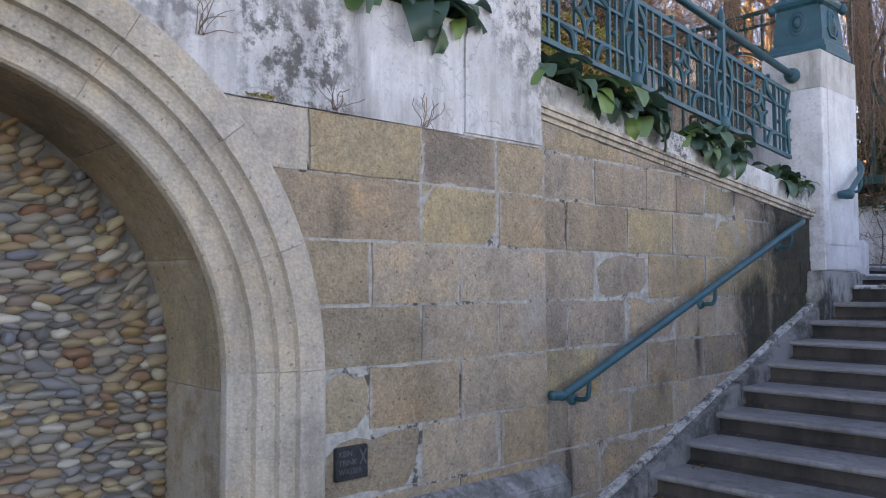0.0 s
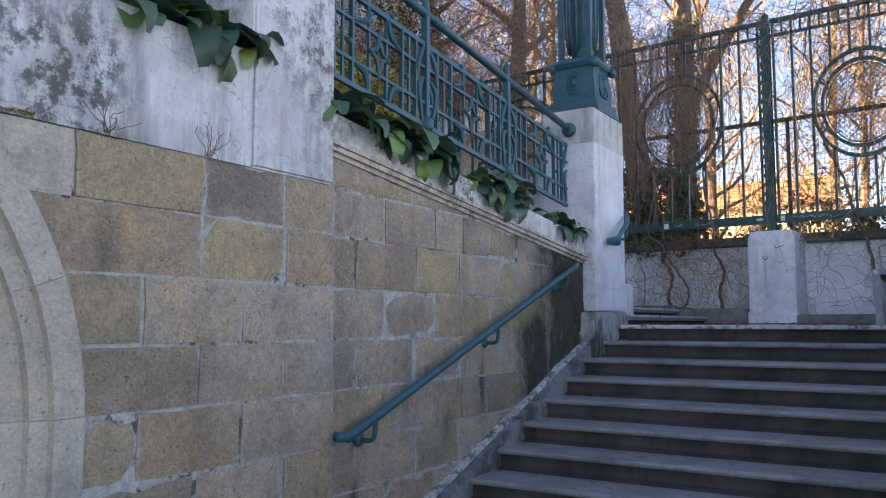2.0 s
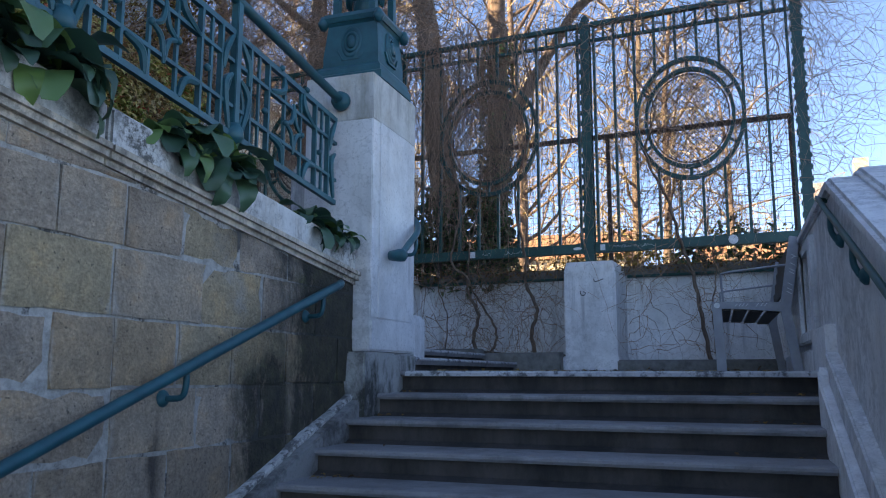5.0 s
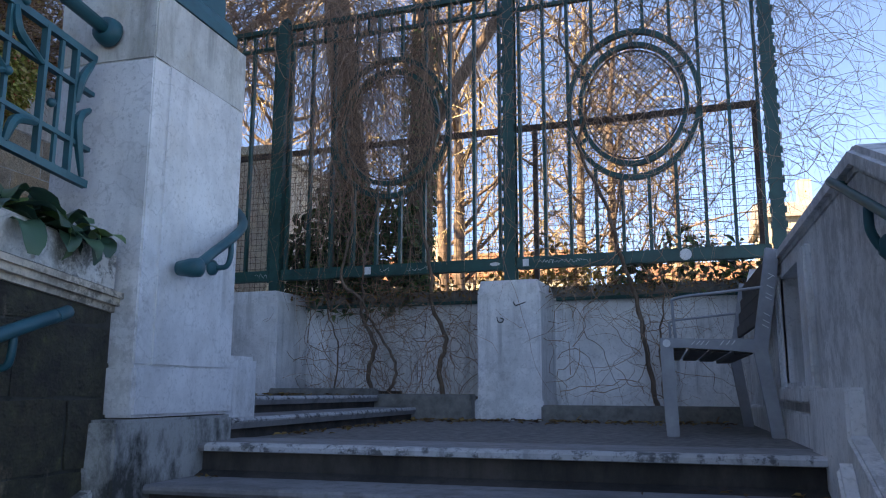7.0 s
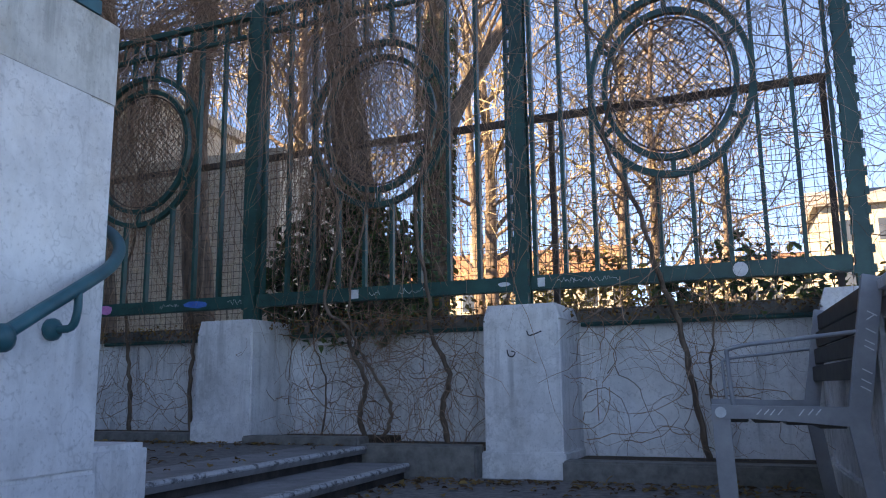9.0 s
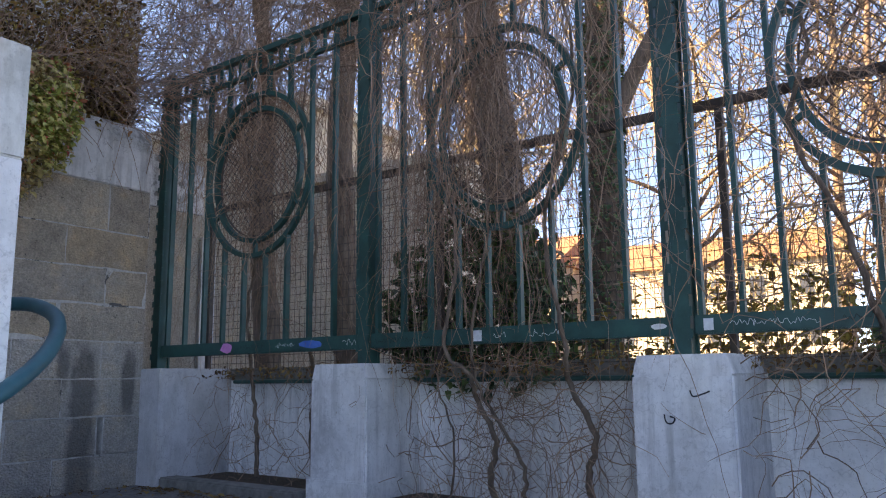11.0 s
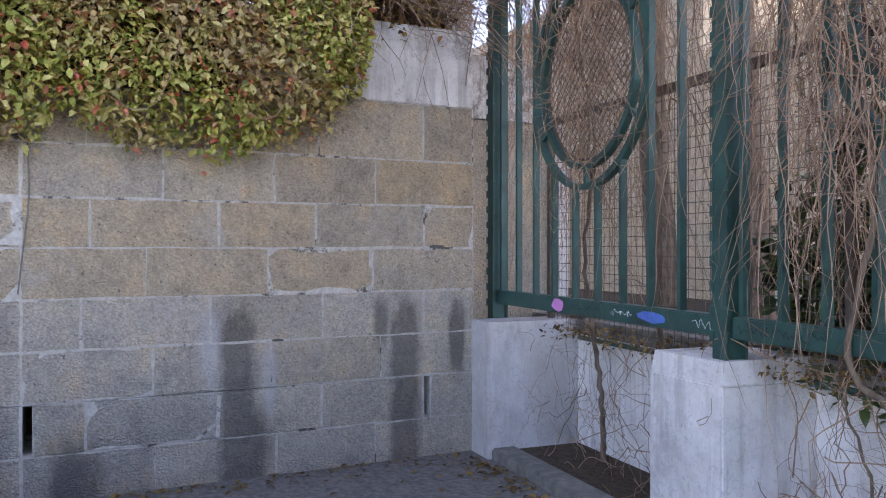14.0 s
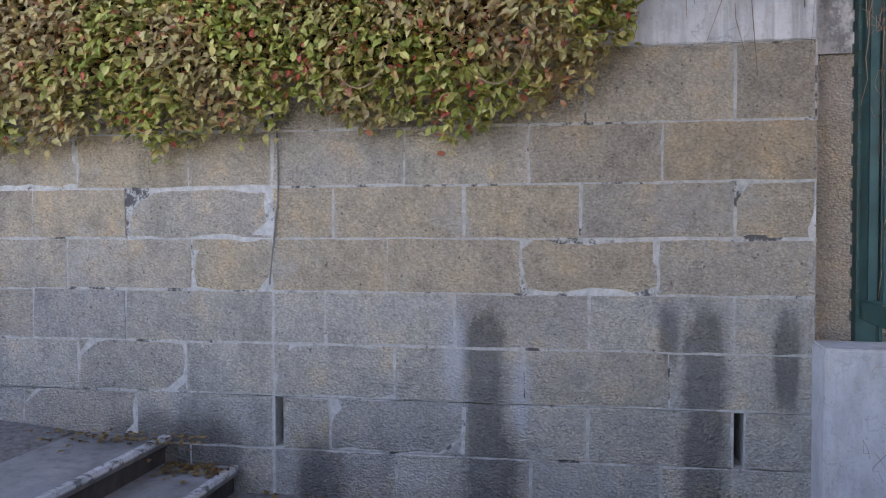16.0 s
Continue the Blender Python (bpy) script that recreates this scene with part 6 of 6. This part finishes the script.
# ---- wire and crack along the back wall's joint ----
tagged(Build().tube(curve_pts([(XW + 0.012, 8.50, 3.9), (XW + 0.014, 8.51, 3.5), (XW + 0.012, 8.48, 3.2), (XW + 0.014, 8.455, 2.95)], 5), 0.005, 5).part("cable", M_KERB), "thin grey cable hanging down the joint of the back wall", "cable")
for y in (9.87, 9.17):
    tagged(Build().tube(curve_pts([(XW + 0.25, y + 0.15, 4.7), (XW + 0.36, y + 0.1, 4.35), (XW + 0.32, y, 4.05), (XW + 0.3, y - 0.12, 3.98), (XW + 0.26, y - 0.25, 4.05)], 5), 0.003, 5).part("stem", M_VINE), "pale dry stem hanging from the hedge", "stem")

# ---- arch stones ----
PROFILE = [(1.09, -0.17), (1.09, -0.125), (1.10, -0.113), (1.165, -0.108), (1.178, -0.098), (1.182, -0.068), (1.235, -0.062), (1.25, -0.052), (1.254, -0.022), (1.295, -0.016), (1.312, -0.006), (1.316, 0.022), (1.42, 0.024), (1.434, 0.014), (1.434, -0.17)]


def arch_at(s):
    """Along the arch: a place and the outward way. s runs in metres up the near jamb, over the arch and down."""
    arc_len = math.pi * 1.3
    if s < AZ:
        return (AC, s), (1, 0)
    if s < AZ + arc_len:
        a = (s - AZ) / 1.3
        return (AC, AZ), (math.cos(a), math.sin(a))
    return (AC, 2 * AZ + arc_len - s), (-1, 0)


arch = thing("arch", "moulded pale stone arch framing a pebble niche", "arch", kind="structure")
cuts = [0.0, 0.45, 0.95, AZ + 0.02] + [AZ + 0.02 + math.pi * 1.3 * k / 9 for k in range(1, 10)] + [AZ * 2 + math.pi * 1.3 - 0.5, AZ * 2 + math.pi * 1.3]
for s0, s1 in zip(cuts, cuts[1:]):
    b = Build()
    n = 6
    dj = rng.uniform(-0.003, 0.003)
    for i in range(n + 1):
        (cy, cz), (oy, oz) = arch_at(s0 + 0.001 + (s1 - s0 - 0.002) * i / n)
        for r, dx in PROFILE:
            b.v.append((XA + dx + dj, cy + oy * r, cz + oz * r))
    k = len(PROFILE)
    for i in range(n):
        for j in range(k - 1):
            b.f.append((i * k + j, i * k + j + 1, (i + 1) * k + j + 1, (i + 1) * k + j))
    b.f += [tuple(range(k)), tuple(n * k + j for j in reversed(range(k)))]
    b.part("voussoir", M_DRYSTONE, arch)

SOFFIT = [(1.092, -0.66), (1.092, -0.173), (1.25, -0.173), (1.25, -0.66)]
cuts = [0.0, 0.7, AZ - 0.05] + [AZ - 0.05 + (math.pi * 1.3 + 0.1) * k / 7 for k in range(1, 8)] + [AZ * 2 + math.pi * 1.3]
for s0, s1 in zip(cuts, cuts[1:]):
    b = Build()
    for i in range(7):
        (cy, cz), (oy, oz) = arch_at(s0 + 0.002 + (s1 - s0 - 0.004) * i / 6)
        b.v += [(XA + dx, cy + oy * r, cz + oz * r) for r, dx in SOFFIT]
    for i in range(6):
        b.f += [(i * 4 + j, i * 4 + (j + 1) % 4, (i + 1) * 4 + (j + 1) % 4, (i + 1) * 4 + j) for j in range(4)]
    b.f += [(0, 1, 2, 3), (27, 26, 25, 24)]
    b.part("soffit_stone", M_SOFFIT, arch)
tuft = thing("fern_tuft", "tiny green fern growing from the wall joint", "plant")
tb = Build()
for k in range(26):
    tb.leaf((XA + 0.02, 2.5 + rng.uniform(-0.05, 0.05), 2.285), (rng.uniform(0.2, 1), rng.gauss(0, 0.7), rng.uniform(0.0, 0.9)), (0, 0, 1), rng.uniform(0.02, 0.045), 0.012)
tagged(tb.part("frond", M_HEDGE, tuft, fix=False), kind="stuff")
for y, z in ((2.26, 2.47), (2.83, 2.29), (3.3, 2.285)):
    dt = Build()
    for k in range(9):
        pts = [Vector((XA + 0.02, y + rng.uniform(-0.02, 0.02), z))]
        d = Vector((0.5, rng.gauss(0, 0.5), rng.uniform(0.2, 1.2)))
        for i in range(5):
            pts.append(pts[-1] + d.normalized() * 0.03)
            d += Vector((rng.gauss(0, 0.3), rng.gauss(0, 0.4), rng.gauss(0, 0.3)))
        dt.tube(pts, 0.0018, 3, False)
    tagged(dt.part("dry_weed", M_VINE, fix=False), "dry brown weed sprouting from the wall", "weed", kind="stuff")

# ---- pebbles in the niche ----
niche = thing("pebble_niche", "niche wall of mixed river pebbles set in mortar", "pebble wall", kind="structure")
Build().quadbox((-2.9, AC - 1.12, -0.05), (-2.806, AC + 1.12, 2.38)).part("mortar", M_KERB, niche)
PEB = []
for k in range(5):
    bm = bmesh.new()
    bmesh.ops.create_icosphere(bm, subdivisions=2, radius=1.0)
    for v in bm.verts:
        v.co *= 1 + 0.32 * noise.noise(v.co * 1.4 + Vector((k * 7, 0, 0)))
    me = bpy.data.meshes.new("pebble")
    bm.to_mesh(me)
    bm.free()
    me.shade_smooth()
    me.materials.append(M_PEBBLE)
    PEB.append(me)
far = Build()
made = 0
z = 0.02
while z < 2.36:
    hgt = rng.uniform(0.033, 0.048)
    y = AC + 1.1
    while y > 0.1:
        L = rng.uniform(0.055, 0.135)
        yy, zz = y - L / 2, z + rng.uniform(-0.008, 0.008)
        rr = math.hypot(yy - AC, max(0, zz - AZ))
        y -= L * 0.95
        if rr > 1.08:
            continue
        tilt = rng.gauss(0, 9) + (35 * max(0, rr - 0.75) / 0.35 if zz > AZ + 0.2 else 0)
        m = pose(-2.806, yy, zz, tilt, 0, 0) @ Matrix.Diagonal((rng.uniform(0.024, 0.045), L * 0.5, hgt * rng.uniform(0.44, 0.62), 1))
        near = zz > 0.62 and yy > 1.25 and made < 300
        me = PEB[rng.randrange(5)]
        if near:
            ob = new("pebble", me)
            ob.parent = niche
            ob.matrix_local = m
            made += 1
        else:
            n = len(far.v)
            far.v += [tuple(m @ v.co) for v in me.vertices]
            far.f += [tuple(n + i for i in p.vertices) for p in me.polygons]
    z += hgt * 0.86
tagged(far.part("pebbles", M_PEBBLES, niche, smooth=True, fix=False), kind="stuff")

# ---- ashlar blocks ----
def block(parent, x, y0, y1, z0, z1, top=None, mat=M_ASHLAR, gap=0.0055, proud=0.006, foot=0.0):
    """One dressed block facing +x; top: heights of its upper edge at y0 and y1 where it is cut on a slope."""
    ta, tb = (z1, z1) if top is None else top
    g = lambda: rng.uniform(gap * 0.6, gap * 1.7)
    a0, b0, c0 = y0 + g(), y1 - g(), z0 + g()
    t0, t1 = ta - g(), tb - g()
    if b0 - a0 < 0.03 or max(t0, t1) - c0 < 0.03:
        return
    t0, t1 = max(t0, c0 + 0.01), max(t1, c0 + 0.01)
    nu, nv = (6, 3) if b0 - a0 > 0.3 else (4, 3)
    dx = proud * rng.uniform(-0.6, 1.6)
    sd = Vector((rng.uniform(0, 90), rng.uniform(0, 90), 0))
    bl = Build()
    for v in range(nv + 1):
        for u in range(nu + 1):
            s, q = u / nu, v / nv
            y = (a0 + foot * (1 - q)) * (1 - s) + b0 * s
            z = c0 * (1 - q) + (t0 * (1 - s) + t1 * s) * q
            rim_ = u in (0, nu) or v in (0, nv)
            w = noise.noise(sd + Vector((y * 9, z * 9, 0)))
            if rim_:
                y += 0.012 * noise.noise(sd + Vector((y * 7, z * 7, 5)))
                z += 0.010 * noise.noise(sd + Vector((y * 7, z * 7, 9)))
            bl.v.append((x + dx + (-0.001 if rim_ else 0.007) + 0.005 * w, y, z))
    for v in range(nv):
        for u in range(nu):
            k = v * (nu + 1) + u
            bl.f.append((k, k + 1, k + nu + 2, k + nu + 1))
    ring_ = list(range(nu + 1)) + [v * (nu + 1) + nu for v in range(1, nv + 1)] + [nv * (nu + 1) + u for u in range(nu - 1, -1, -1)] + [v * (nu + 1) for v in range(nv - 1, 0, -1)]
    n0 = len(bl.v)
    bl.v += [(x - 0.05, bl.v[k][1], bl.v[k][2]) for k in ring_]
    for k in range(len(ring_)):
        l = (k + 1) % len(ring_)
        bl.f.append((ring_[k], n0 + k, n0 + l, ring_[l]))
    bl.part("block", mat, parent, smooth=False)


for r, (z0, z1) in enumerate(zip(COURSES, COURSES[1:])):
    odd = r % 2
    js = ([3.30, 3.79] if odd else [3.02, 3.53]) if z1 < 2.2 else [2.72, 3.30, 3.78]
    edge_y = AC + math.sqrt(max(0.0, 1.42 ** 2 - max(0.0, z1 - AZ) ** 2))
    ys = [edge_y] + [j for j in js if j > edge_y + 0.08] + [4.135]
    low_y = AC + math.sqrt(max(0.0, 1.42 ** 2 - max(0.0, z0 - AZ) ** 2))
    for i, (y0, y1) in enumerate(zip(ys, ys[1:])):
        block(wall1, XA, y0, y1, z0, z1, None, M_DRYSTONE if i == 0 and z1 > 2.2 else M_ASHLAR, foot=low_y - edge_y if i == 0 else 0.0)
for r, (z0, z1) in enumerate(zip(COURSES, COURSES[1:] + [])):
    js = [4.14, 4.36, 4.91, 5.40, 5.93, 6.42, 6.95, 7.42] if r % 2 == 1 else [4.14, 4.63, 5.13, 5.44, 5.79, 6.2, 6.68, 7.2, 7.42]
    js = [js[0]] + [j + rng.uniform(-0.03, 0.03) for j in js[1:-1]] + [js[-1]]
    for y0, y1 in zip(js, js[1:]):
        t0, t1 = min(z1, ledge_z(y0) - 0.03), min(z1, ledge_z(y1) - 0.03)
        block(wall2, XB, y0, y1, z0, z1, (t0, t1))
for y0, y1 in ((4.14, 4.9), (4.9, 5.5)):
    block(wall2, XB, y0, y1, 2.285, 2.5, (max(2.29, ledge_z(y0) - 0.03), max(2.29, ledge_z(y1) - 0.03)))
wall_back = bpy.data.objects["wall_back"]
# Courses below 2.95 take the darker copy, with shade put into its colour.
for r, (z0, z1) in enumerate(zip(BACKCOURSES, BACKCOURSES[1:])):
    if z0 == 3.81:
        z1 = 4.2
    if z0 == 4.0:
        continue
    js = [4.4, 5.1, 5.8, 6.5, 6.95, 7.62, 8.47, 8.83, 9.51, 10.21, 10.94, 11.33] if r % 2 == 0 else [4.6, 5.3, 6.0, 6.7, 7.25, 7.97, 8.47, 9.19, 9.87, 10.62, 11.33]
    js = [j + (rng.uniform(-0.06, 0.06) if j not in (8.47, 11.33, 10.94) else 0) for j in js]
    for y0, y1 in zip(js, js[1:]):
        if z0 == 2.03 and y0 == 8.47:
            y0 = 8.525
        if z0 == 2.03 and y0 == 10.94:
            y0 = 10.995
        if z0 == 2.03 and y1 == 11.33 and y0 < 10.9:
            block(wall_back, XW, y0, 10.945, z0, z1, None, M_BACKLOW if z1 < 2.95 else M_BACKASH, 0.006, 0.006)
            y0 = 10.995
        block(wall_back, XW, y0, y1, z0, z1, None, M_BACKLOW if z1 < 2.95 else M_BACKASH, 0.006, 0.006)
